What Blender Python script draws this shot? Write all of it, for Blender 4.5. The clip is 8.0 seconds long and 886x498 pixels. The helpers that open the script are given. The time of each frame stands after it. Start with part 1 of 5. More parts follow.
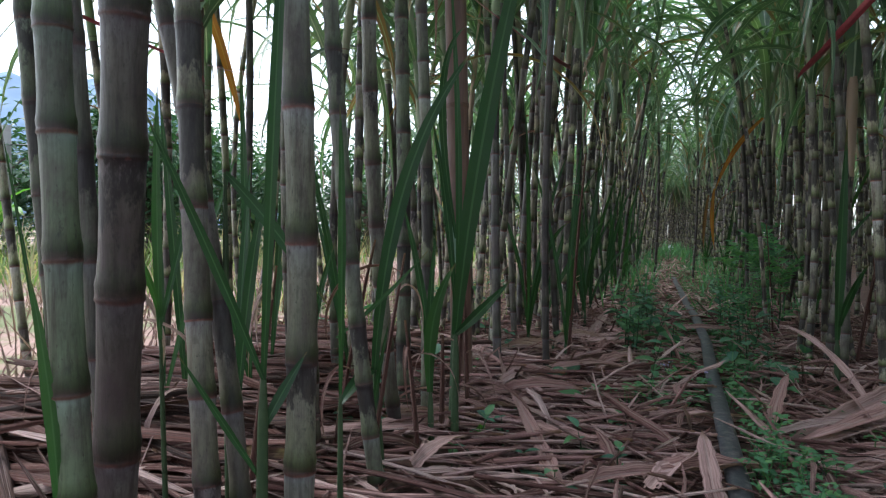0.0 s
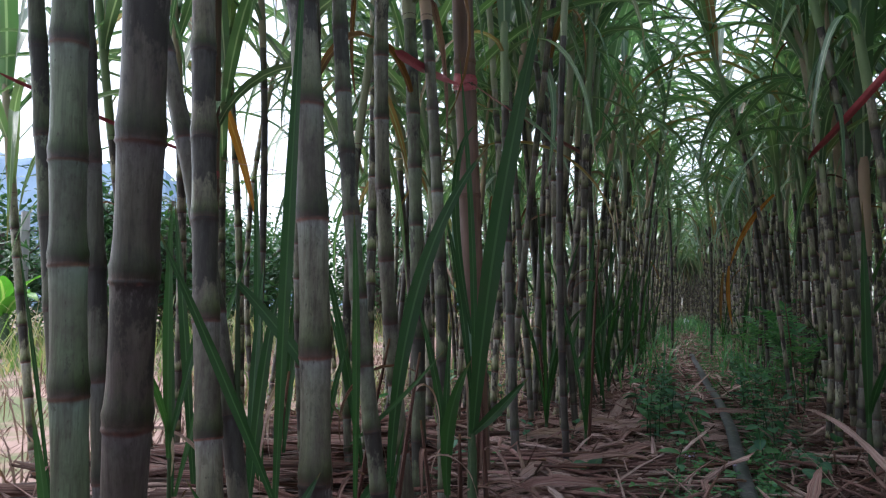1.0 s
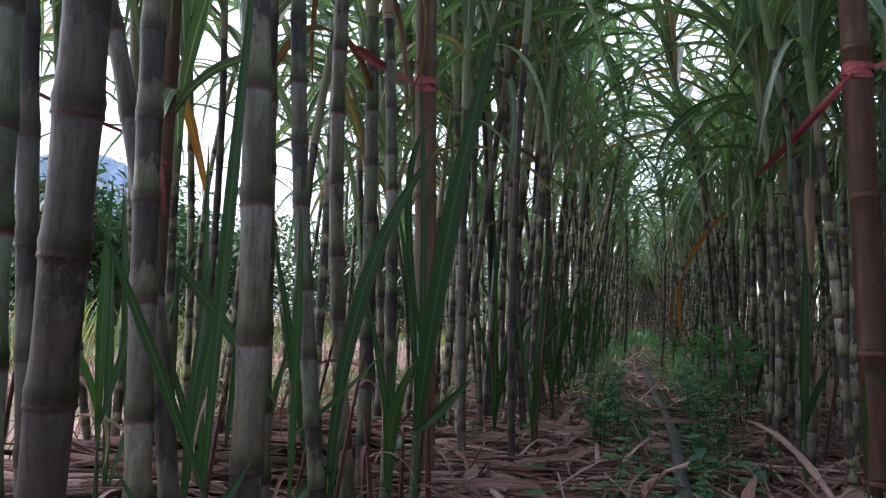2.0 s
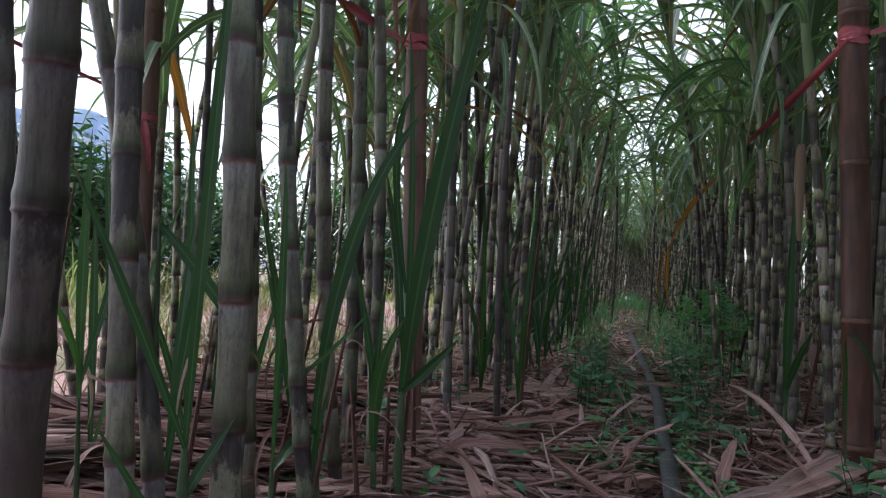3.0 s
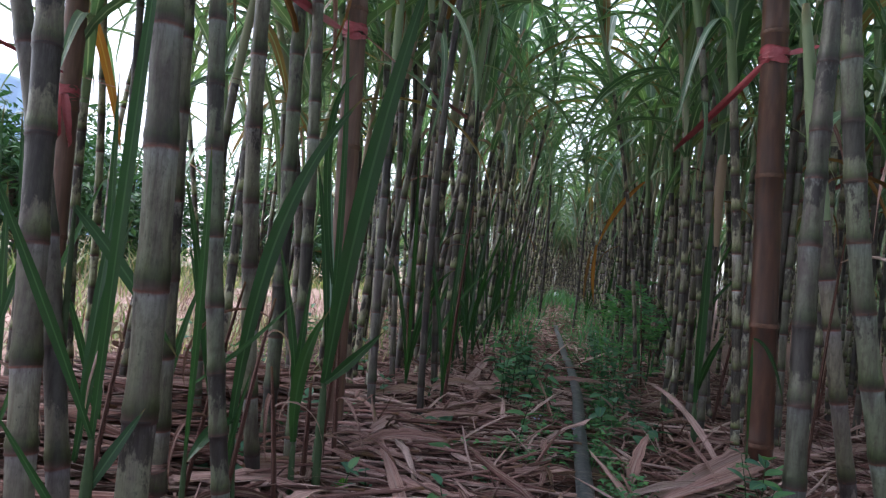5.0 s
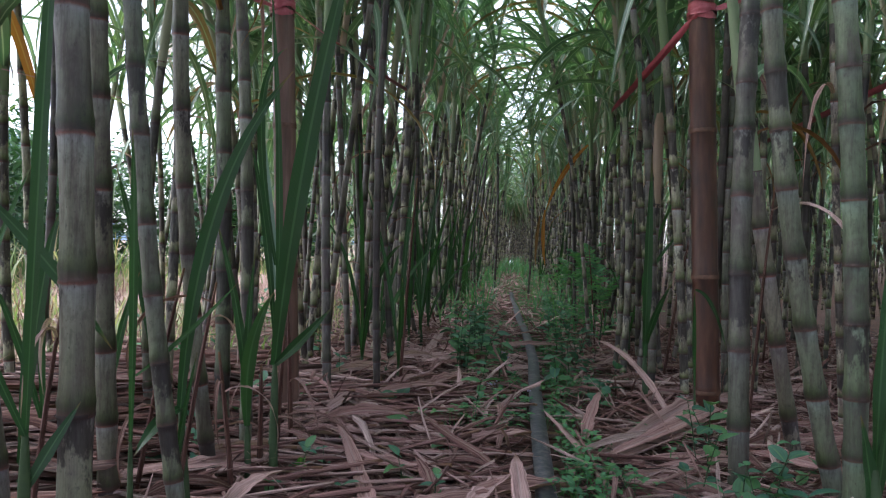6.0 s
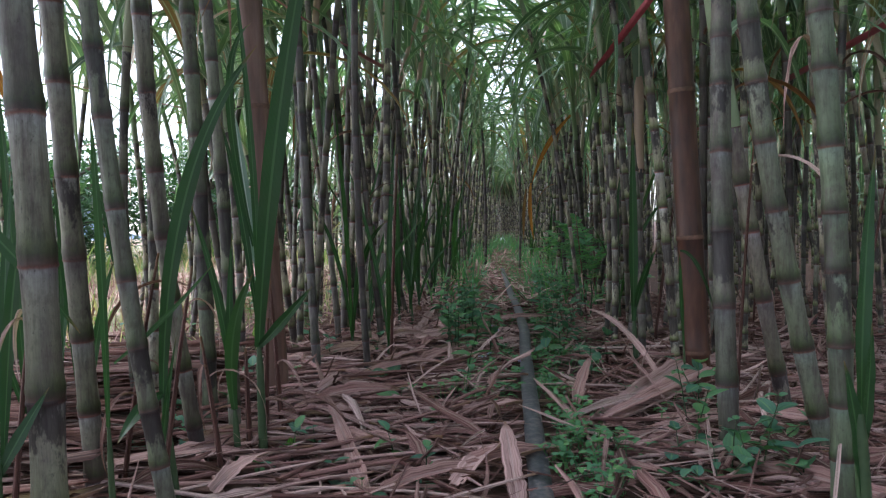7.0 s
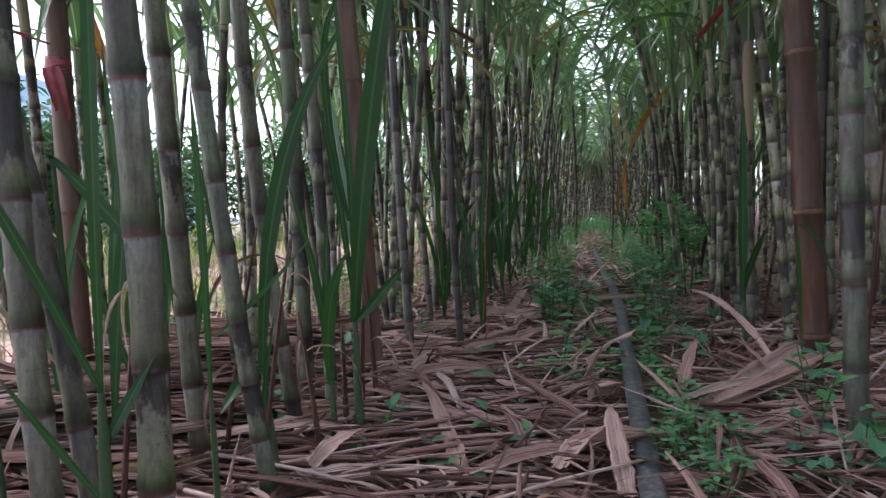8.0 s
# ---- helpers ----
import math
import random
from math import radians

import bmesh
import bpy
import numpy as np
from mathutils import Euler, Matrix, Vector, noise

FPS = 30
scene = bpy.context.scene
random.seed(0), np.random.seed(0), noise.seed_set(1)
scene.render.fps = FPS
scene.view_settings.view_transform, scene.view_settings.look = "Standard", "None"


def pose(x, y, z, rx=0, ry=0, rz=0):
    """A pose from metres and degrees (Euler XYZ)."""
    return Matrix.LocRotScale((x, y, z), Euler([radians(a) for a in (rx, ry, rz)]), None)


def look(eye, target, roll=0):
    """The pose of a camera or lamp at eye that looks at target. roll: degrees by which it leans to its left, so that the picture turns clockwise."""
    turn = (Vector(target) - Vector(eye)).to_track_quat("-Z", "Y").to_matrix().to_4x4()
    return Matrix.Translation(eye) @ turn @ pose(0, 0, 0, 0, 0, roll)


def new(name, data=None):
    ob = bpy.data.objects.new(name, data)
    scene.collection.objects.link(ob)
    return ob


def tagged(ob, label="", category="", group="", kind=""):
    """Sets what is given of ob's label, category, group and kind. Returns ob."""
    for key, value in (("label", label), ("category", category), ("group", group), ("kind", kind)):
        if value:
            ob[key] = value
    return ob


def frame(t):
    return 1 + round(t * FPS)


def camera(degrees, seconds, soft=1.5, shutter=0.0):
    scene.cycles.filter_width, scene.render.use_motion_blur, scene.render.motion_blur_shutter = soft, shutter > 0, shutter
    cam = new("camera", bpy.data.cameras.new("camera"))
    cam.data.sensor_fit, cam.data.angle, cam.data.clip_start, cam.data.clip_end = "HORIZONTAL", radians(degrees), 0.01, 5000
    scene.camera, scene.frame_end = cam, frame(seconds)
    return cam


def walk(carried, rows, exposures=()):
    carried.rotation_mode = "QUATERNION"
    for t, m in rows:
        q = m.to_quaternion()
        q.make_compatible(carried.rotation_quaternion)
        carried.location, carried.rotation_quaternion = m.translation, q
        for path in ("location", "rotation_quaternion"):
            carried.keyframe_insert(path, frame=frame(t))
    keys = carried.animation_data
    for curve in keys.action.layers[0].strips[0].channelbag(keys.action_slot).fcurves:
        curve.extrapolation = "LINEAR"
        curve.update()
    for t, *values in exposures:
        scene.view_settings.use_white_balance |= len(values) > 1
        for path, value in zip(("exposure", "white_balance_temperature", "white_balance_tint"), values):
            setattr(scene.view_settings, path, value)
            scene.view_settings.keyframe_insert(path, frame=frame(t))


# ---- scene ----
cam = camera(64.2, 8.0, 1.2, 0.2)
PATH = [
    (0, (0.013, -0.314, 0.573), (-0.058, 1.684, 0.520), 0.7),
    (0.5, (0.009, -0.301, 0.596), (-0.098, 1.696, 0.635), -0.4),
    (1, (0.005, -0.292, 0.624), (-0.100, 1.699, 0.783), -0.2),
    (1.5, (0.023, -0.297, 0.604), (0.052, 1.700, 0.716), 1.8),
    (1.7, (0.027, -0.296, 0.604), (0.029, 1.696, 0.783), 1.9),
    (2.8, (0.040, -0.290, 0.605), (0.066, 1.704, 0.753), 2.2),
    (3, (0.038, -0.283, 0.604), (0.073, 1.715, 0.676), 2.7),
    (3.5, (0.031, -0.279, 0.615), (0.081, 1.720, 0.662), 2.4),
    (4, (0.048, -0.289, 0.608), (0.130, 1.709, 0.628), 1.7),
    (4.2, (0.050, -0.297, 0.613), (0.137, 1.700, 0.673), 1.9),
    (5.3, (0.055, -0.291, 0.615), (0.326, 1.690, 0.656), 5.2),
    (5.5, (0.060, -0.287, 0.612), (0.366, 1.689, 0.620), 4.4),
    (6, (0.082, -0.300, 0.608), (0.433, 1.669, 0.600), 1.1),
    (6.5, (0.102, -0.309, 0.599), (0.490, 1.653, 0.601), -0.7),
    (7, (0.115, -0.288, 0.583), (0.487, 1.676, 0.522), -2.0),
    (7.5, (0.113, -0.259, 0.573), (0.415, 1.716, 0.482), -2.0),
    (8, (0.097, -0.223, 0.564), (0.224, 1.770, 0.461), -2.4),
]
walk(cam, [(t, look(eye, target, roll)) for t, eye, target, roll in PATH], [(0.0, 1.60, 5950, 11), (0.5, 1.58, 5950, 12), (1.0, 1.42, 5950, 13), (1.5, 1.36, 5950, 17), (3.0, 1.34, 5950, 20), (3.5, 1.50, 5950, 20), (4.0, 1.58, 5950, 20), (5.5, 1.74, 5900, 16), (6.5, 1.85, 5900, 16), (8.0, 1.90, 5950, 16)])

# ---------------------------------------------------------------- light
SUN_HEIGHT, SUN_TURN = radians(52), radians(-70)
world = bpy.data.worlds.new("overcast_sky")
scene.world = world
world.use_nodes = True
wn, wl = world.node_tree.nodes, world.node_tree.links
sky = wn.new("ShaderNodeTexSky")
sky.sky_type, sky.sun_disc = "NISHITA", False
sky.sun_elevation, sky.sun_rotation = SUN_HEIGHT, SUN_TURN
sky.air_density, sky.dust_density = 1.0, 1.5
pale = wn.new("ShaderNodeHueSaturation")
pale.inputs["Saturation"].default_value = 0.34
wl.new(sky.outputs[0], pale.inputs["Color"])
wl.new(pale.outputs[0], wn["Background"].inputs["Color"])
wn["Background"].inputs["Strength"].default_value = 0.15
sun_data = bpy.data.lights.new("sun", "SUN")
sun_data.energy, sun_data.angle, sun_data.color = 1.0, radians(14), (1.0, 0.96, 0.9)
sun = new("sun", sun_data)
sun.matrix_world = look((0, 0, 20), (20 * math.cos(SUN_HEIGHT) * 0.9, 20 * math.cos(SUN_HEIGHT) * -0.4, 20 - 20 * math.sin(SUN_HEIGHT)))

# ---------------------------------------------------------------- materials


def material(name):
    m = bpy.data.materials.new(name)
    m.use_nodes = True
    return m, m.node_tree.nodes, m.node_tree.links, m.node_tree.nodes["Principled BSDF"]


def node(nodes, kind, **inputs):
    n = nodes.new(kind)
    for k, v in inputs.items():
        n.inputs[k].default_value = v
    return n


def ramp(nodes, stops, interp="LINEAR"):
    n = nodes.new("ShaderNodeValToRGB")
    n.color_ramp.interpolation = interp
    e = n.color_ramp.elements
    while len(e) < len(stops):
        e.new(0.5)
    for el, (p, c) in zip(e, stops):
        el.position = p
        el.color = (*c, 1) if len(c) == 3 else c
    return n


def mix(nodes, links, fac, a, b, mode="MIX"):
    n = nodes.new("ShaderNodeMix")
    n.data_type, n.blend_type = "RGBA", mode
    for sock, v in ((n.inputs[0], fac), (n.inputs[6], a), (n.inputs[7], b)):
        if isinstance(v, (int, float)):
            sock.default_value = v
        elif isinstance(v, tuple):
            sock.default_value = (*v, 1)
        else:
            links.new(v, sock)
    return n.outputs[2]


def maths(nodes, links, op, a, b=0.0):
    n = nodes.new("ShaderNodeMath")
    n.operation = op
    for sock, v in ((n.inputs[0], a), (n.inputs[1], b)):
        if isinstance(v, (int, float)):
            sock.default_value = v
        else:
            links.new(v, sock)
    return n.outputs[0]


def noise_of(nodes, links, scale, detail=4.0, stretch=(1, 1, 1), rough=0.6):
    tc = nodes.new("ShaderNodeTexCoord")
    mp = nodes.new("ShaderNodeMapping")
    mp.inputs["Scale"].default_value = stretch
    links.new(tc.outputs["Object"], mp.inputs["Vector"])
    n = node(nodes, "ShaderNodeTexNoise", Scale=scale, Detail=detail, Roughness=rough)
    n.noise_dimensions = "4D"
    info = nodes.new("ShaderNodeObjectInfo")
    links.new(maths(nodes, links, "MULTIPLY", info.outputs["Random"], 50.0), n.inputs["W"])
    links.new(mp.outputs[0], n.inputs["Vector"])
    return n.outputs["Fac"]


def bump(nodes, links, bsdf, height, strength, dist):
    b = node(nodes, "ShaderNodeBump", Strength=strength, Distance=dist)
    links.new(height, b.inputs["Height"])
    links.new(b.outputs[0], bsdf.inputs["Normal"])


def step(nodes, links, value, lo, hi):
    n = nodes.new("ShaderNodeMapRange")
    n.inputs["From Min"].default_value, n.inputs["From Max"].default_value = lo, hi
    links.new(value, n.inputs["Value"])
    return n.outputs[0]


def random_of(nodes, joined):
    if joined:
        return nodes.new("ShaderNodeNewGeometry").outputs["Random Per Island"]
    return nodes.new("ShaderNodeObjectInfo").outputs["Random"]


def cane_material(name, joined=False, dark=0.35, tone=(1, 1, 1), stain=0.8):
    """Waxy cane rind: olive root band over each joint, blue-white bloom under it, sooty and purple-brown stains."""
    m, n, l, b = material(name)
    uv = n.new("ShaderNodeSeparateXYZ")
    l.new(n.new("ShaderNodeUVMap").outputs[0], uv.inputs[0])
    f = maths(n, l, "FRACT", uv.outputs[1])
    wob = noise_of(n, l, 45, 3)
    fw = maths(n, l, "ADD", f, maths(n, l, "MULTIPLY", maths(n, l, "SUBTRACT", wob, 0.5), 0.035))
    band = ramp(n, [(0.0, (0.045, 0.026, 0.020)), (0.018, (0.040, 0.040, 0.018)), (0.070, (0.056, 0.078, 0.028)), (0.13, (0.100, 0.130, 0.066)),
                    (0.25, (0.170, 0.195, 0.138)), (0.72, (0.225, 0.25, 0.205)), (0.89, (0.25, 0.285, 0.262)), (0.955, (0.31, 0.36, 0.365)), (0.975, (0.25, 0.13, 0.105)), (1.0, (0.06, 0.03, 0.025))])
    l.new(fw, band.inputs[0])
    r = random_of(n, joined)
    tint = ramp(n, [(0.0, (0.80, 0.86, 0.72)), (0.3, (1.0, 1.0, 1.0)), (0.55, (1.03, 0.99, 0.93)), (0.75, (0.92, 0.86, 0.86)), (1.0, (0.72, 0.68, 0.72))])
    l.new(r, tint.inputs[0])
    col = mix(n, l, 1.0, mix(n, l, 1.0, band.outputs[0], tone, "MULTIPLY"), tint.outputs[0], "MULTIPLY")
    # long streaks of brown-purple weathering, worn wax, blotches
    streak = noise_of(n, l, 70, 5, (1, 1, 0.10), 0.75)
    hair = noise_of(n, l, 220, 3, (1, 1, 0.05), 0.7)
    patch = noise_of(n, l, 11, 5, (1, 1, 0.6), 0.65)
    blot = noise_of(n, l, 34, 5, (1, 1, 0.7), 0.7)
    col = mix(n, l, maths(n, l, "MULTIPLY", step(n, l, streak, 0.46, 0.66), 0.85), col, mix(n, l, 1.0, col, (0.50, 0.40, 0.44), "MULTIPLY"))
    broad = noise_of(n, l, 32, 4, (1, 1, 0.07), 0.7)
    col = mix(n, l, maths(n, l, "MULTIPLY", step(n, l, broad, 0.50, 0.62), stain - 0.35), col, mix(n, l, 1.0, col, (0.50, 0.44, 0.48), "MULTIPLY"))
    col = mix(n, l, maths(n, l, "MULTIPLY", step(n, l, hair, 0.50, 0.70), 0.45), col, mix(n, l, 1.0, col, (0.45, 0.42, 0.42), "MULTIPLY"))
    col = mix(n, l, maths(n, l, "MULTIPLY", step(n, l, blot, 0.50, 0.72), 0.5), col, mix(n, l, 1.0, col, (1.45, 1.5, 1.55), "MULTIPLY"))
    mott = noise_of(n, l, 85, 4, (1, 1, 0.6), 0.7)
    col = mix(n, l, maths(n, l, "MULTIPLY", step(n, l, mott, 0.51, 0.63), 0.4), col, mix(n, l, 1.0, col, (0.42, 0.40, 0.36), "MULTIPLY"))
    st = maths(n, l, "MULTIPLY", step(n, l, patch, 0.47, 0.64), step(n, l, blot, 0.36, 0.56))
    col = mix(n, l, maths(n, l, "MULTIPLY", st, stain), col, (0.075, 0.054, 0.058))
    # brown scurf gathered about the joints
    near = maths(n, l, "MULTIPLY", step(n, l, maths(n, l, "ABSOLUTE", maths(n, l, "SUBTRACT", f, 0.5)), 0.435, 0.5), step(n, l, blot, 0.38, 0.58))
    col = mix(n, l, maths(n, l, "MULTIPLY", near, 0.8), col, (0.075, 0.042, 0.034))
    # sooty mould, whole joints at a time
    per = n.new("ShaderNodeTexWhiteNoise")
    per.noise_dimensions = "2D"
    cv = n.new("ShaderNodeCombineXYZ")
    l.new(maths(n, l, "FLOOR", uv.outputs[1]), cv.inputs[0])
    l.new(maths(n, l, "MULTIPLY", r, 91.7), cv.inputs[1])
    l.new(cv.outputs[0], per.inputs["Vector"])
    sootn = noise_of(n, l, 38, 5, (1, 1, 0.45), 0.72)
    each = n.new("ShaderNodeMapRange")
    each.inputs["To Min"].default_value, each.inputs["To Max"].default_value = 0.78, 1.18
    l.new(per.outputs["Value"], each.inputs["Value"])
    vb = n.new("ShaderNodeCombineXYZ")
    for k in range(3):
        l.new(each.outputs[0], vb.inputs[k])
    col = mix(n, l, 1.0, col, vb.outputs[0], "MULTIPLY")
    reach = maths(n, l, "MULTIPLY", step(n, l, per.outputs["Value"], 1 - dark, 1.0), step(n, l, fw, 0.15, 0.7))
    soot = step(n, l, maths(n, l, "ADD", sootn, maths(n, l, "MULTIPLY", reach, 0.48)), 0.62, 0.70)
    col = mix(n, l, maths(n, l, "MULTIPLY", soot, maths(n, l, "ADD", 0.45, maths(n, l, "MULTIPLY", streak, 0.8))), col, (0.026, 0.020, 0.022))
    # dark specks
    spk = noise_of(n, l, 260, 2, (1, 1, 0.5))
    col = mix(n, l, maths(n, l, "MULTIPLY", step(n, l, spk, 0.64, 0.7), 0.6), col, (0.05, 0.045, 0.035))
    gm = node(n, "ShaderNodeGamma", Gamma=1.25)
    l.new(col, gm.inputs["Color"])
    col = mix(n, l, 1.0, gm.outputs[0], (1.55, 1.50, 1.50), "MULTIPLY")
    l.new(col, b.inputs["Base Color"])
    rg = ramp(n, [(0, (0.34,) * 3), (1, (0.62,) * 3)])
    l.new(streak, rg.inputs[0])
    l.new(rg.outputs[0], b.inputs["Roughness"])
    bump(n, l, b, maths(n, l, "ADD", streak, maths(n, l, "MULTIPLY", hair, 0.5)), 0.5, 0.002)
    return m


def blade_material(name, stops, rib, joined=False, glow=0.35, rough=0.42, ribs=46.0, crease_shade=0.0):
    """A strap leaf: pale midrib, fine parallel veins, light passing through."""
    m, n, l, b = material(name)
    uv = n.new("ShaderNodeSeparateXYZ")
    l.new(n.new("ShaderNodeUVMap").outputs[0], uv.inputs[0])
    off = maths(n, l, "ABSOLUTE", maths(n, l, "SUBTRACT", uv.outputs[0], 0.5))
    r = random_of(n, joined)
    c = ramp(n, stops)
    l.new(r, c.inputs[0])
    blot = noise_of(n, l, 7, 5)
    col = mix(n, l, maths(n, l, "MULTIPLY", step(n, l, blot, 0.4, 0.75), 0.45), c.outputs[0], mix(n, l, 0.4, c.outputs[0], (0.07, 0.085, 0.03)))
    vein = maths(n, l, "SINE", maths(n, l, "MULTIPLY", uv.outputs[0], ribs * 6.283))
    col = mix(n, l, maths(n, l, "MULTIPLY", maths(n, l, "ADD", vein, 1.0), 0.10), col, mix(n, l, 1.0, col, (0.45, 0.45, 0.45), "MULTIPLY"))
    # grooves darkened and ridges paled along the bump, relief shading in colour
    if crease_shade:
        cv = n.new("ShaderNodeCombineXYZ")
        l.new(maths(n, l, "MULTIPLY", uv.outputs[0], 14.0), cv.inputs[0])
        l.new(maths(n, l, "MULTIPLY", uv.outputs[1], 2.5), cv.inputs[1])
        l.new(maths(n, l, "MULTIPLY", r, 60.0), cv.inputs[2])
        cn = node(n, "ShaderNodeTexNoise", Scale=1.0, Detail=4.0, Roughness=0.7)
        l.new(cv.outputs[0], cn.inputs["Vector"])
        vein = maths(n, l, "ADD", maths(n, l, "MULTIPLY", vein, 0.25), maths(n, l, "MULTIPLY", cn.outputs["Fac"], 3.0))
        col = mix(n, l, maths(n, l, "MULTIPLY", step(n, l, cn.outputs["Fac"], 0.52, 0.38), crease_shade), col, mix(n, l, 1.0, col, (0.30, 0.24, 0.24), "MULTIPLY"))
        col = mix(n, l, maths(n, l, "MULTIPLY", step(n, l, cn.outputs["Fac"], 0.55, 0.72), 0.6 * crease_shade), col, (0.62, 0.47, 0.44))
        col = mix(n, l, maths(n, l, "MULTIPLY", step(n, l, maths(n, l, "SINE", maths(n, l, "MULTIPLY", uv.outputs[0], 11 * 6.283)), 0.2, 0.9), 0.38), col, mix(n, l, 1.0, col, (0.42, 0.34, 0.33), "MULTIPLY"))
    ribf = step(n, l, off, 0.075, 0.045)
    col = mix(n, l, maths(n, l, "MULTIPLY", ribf, rib[3]), col, rib[:3])
    # browned, withered tip
    tip = step(n, l, maths(n, l, "ADD", uv.outputs[1], maths(n, l, "MULTIPLY", blot, 0.2)), 1.0, 1.1)
    col = mix(n, l, maths(n, l, "MULTIPLY", tip, 0.8), col, (0.20, 0.11, 0.05))
    l.new(col, b.inputs["Base Color"])
    b.inputs["Roughness"].default_value = rough
    b.inputs["Specular IOR Level"].default_value = 1.0 if rough < 0.35 else 0.4
    b.inputs["IOR"].default_value = 1.6 if rough < 0.35 else 1.5
    bump(n, l, b, vein, 0.7 if crease_shade else 0.25, 0.002 if crease_shade else 0.0006)
    if glow:
        tr = n.new("ShaderNodeBsdfTranslucent")
        l.new(mix(n, l, 1.0, col, (1.05, 1.35, 0.62), "MULTIPLY"), tr.inputs["Color"])
        ms = node(n, "ShaderNodeMixShader", Fac=glow)
        l.new(b.outputs[0], ms.inputs[1])
        l.new(tr.outputs[0], ms.inputs[2])
        l.new(ms.outputs[0], n["Material Output"].inputs["Surface"])
    return m


GREENS = [(0.0, (0.069, 0.143, 0.083)), (0.35, (0.103, 0.202, 0.113)), (0.65, (0.138, 0.243, 0.134)), (0.88, (0.178, 0.267, 0.118)), (0.935, (0.22, 0.22, 0.08)), (0.965, (0.30, 0.15, 0.05)), (1.0, (0.34, 0.21, 0.13))]
DRY = [(0.0, (0.10, 0.038, 0.033)), (0.25, (0.27, 0.128, 0.116)), (0.5, (0.44, 0.250, 0.232)), (0.72, (0.66, 0.44, 0.415)), (0.93, (0.80, 0.60, 0.565)), (1.0, (0.16, 0.052, 0.042))]
M_CANE = cane_material("cane_rind", dark=0.30, tone=(0.93, 0.84, 0.87))
M_CANE_DARK = cane_material("cane_rind_sooty", dark=0.58, tone=(0.80, 0.80, 0.77))
# row and far rinds toned up in colour for light missing between the rows
M_CANE_ROW_LIT = cane_material("cane_rind_row_lit", dark=1.0, tone=(1.78, 1.62, 1.62))
M_CANE_OLD = cane_material("cane_rind_weathered", dark=0.25, tone=(0.54, 0.48, 0.51), stain=1.0)
M_CANE_GREEN = cane_material("cane_rind_green", dark=0.10, tone=(0.68, 0.76, 0.67), stain=0.7)
M_CANE_FAR_LIT = cane_material("cane_rind_far_lit", True, 1.0, (1.85, 1.68, 1.66))
M_LEAF = blade_material("cane_leaf", GREENS, (0.40, 0.48, 0.38, 0.85), False, 0.34, 0.31)
M_SHOOT = blade_material("shoot_leaf", [(0.0, (0.017, 0.058, 0.020)), (0.6, (0.026, 0.084, 0.026)), (1.0, (0.045, 0.120, 0.032))], (0.085, 0.165, 0.075, 0.5), False, 0.30, 0.40, 16.0)
M_LEAF_FAR = blade_material("cane_leaf_far", GREENS, (0.40, 0.48, 0.38, 0.8), True, 0.34, 0.31)
M_DRY = blade_material("dry_leaf", DRY, (0.46, 0.36, 0.29, 0.4), False, 0.12, 0.75, 22.0, 0.9)
M_DRY_PALE = blade_material("pale_dry_leaf", [(0, (0.40, 0.225, 0.205)), (0.5, (0.53, 0.325, 0.300)), (1, (0.64, 0.43, 0.405))], (0.52, 0.40, 0.37, 0.4), False, 0.12, 0.75, 22.0, 0.7)
# decayed browns taken darker, to read as shade in the litter's gaps
M_ROT_SHADE = blade_material("rot_and_gap_shade", [(0.0, (0.036, 0.014, 0.011)), (0.5, (0.105, 0.038, 0.029)), (0.85, (0.20, 0.080, 0.064)), (1.0, (0.30, 0.155, 0.13))], (0.16, 0.09, 0.07, 0.4), True, 0.05, 0.75, 22.0, 0.9)
M_LITTER = blade_material("dry_litter", DRY, (0.46, 0.36, 0.29, 0.4), True, 0.10, 0.78, 22.0, 0.9)
M_SHEATH = blade_material("leaf_sheath", [(0.0, (0.16, 0.24, 0.11)), (0.5, (0.24, 0.30, 0.18)), (0.85, (0.34, 0.32, 0.22)), (1.0, (0.36, 0.24, 0.17))], (0.3, 0.34, 0.22, 0.0), False, 0.0, 0.5, 30.0)
M_SHEATH_FAR = blade_material("leaf_sheath_far", [(0.0, (0.16, 0.24, 0.11)), (0.5, (0.24, 0.30, 0.18)), (0.85, (0.34, 0.32, 0.22)), (1.0, (0.36, 0.24, 0.17))], (0.3, 0.34, 0.22, 0.0), True, 0.0, 0.5, 30.0)
M_GRASS = blade_material("grass_blade", [(0, (0.13, 0.22, 0.07)), (0.4, (0.22, 0.29, 0.12)), (0.65, (0.38, 0.35, 0.20)), (0.85, (0.58, 0.45, 0.32)), (1, (0.55, 0.36, 0.28))], (0.3, 0.35, 0.15, 0.2), True, 0.4, 0.5, 8.0)
M_ORANGE = blade_material("withered_orange_leaf", [(0, (0.42, 0.14, 0.025)), (1, (0.50, 0.20, 0.04))], (0.55, 0.30, 0.09, 0.6), False, 0.35, 0.5)

M_RUST = blade_material("rusty_dead_leaf", [(0, (0.12, 0.046, 0.020)), (0.6, (0.20, 0.088, 0.035)), (1, (0.28, 0.15, 0.06))], (0.40, 0.22, 0.09, 0.5), False, 0.3, 0.55)


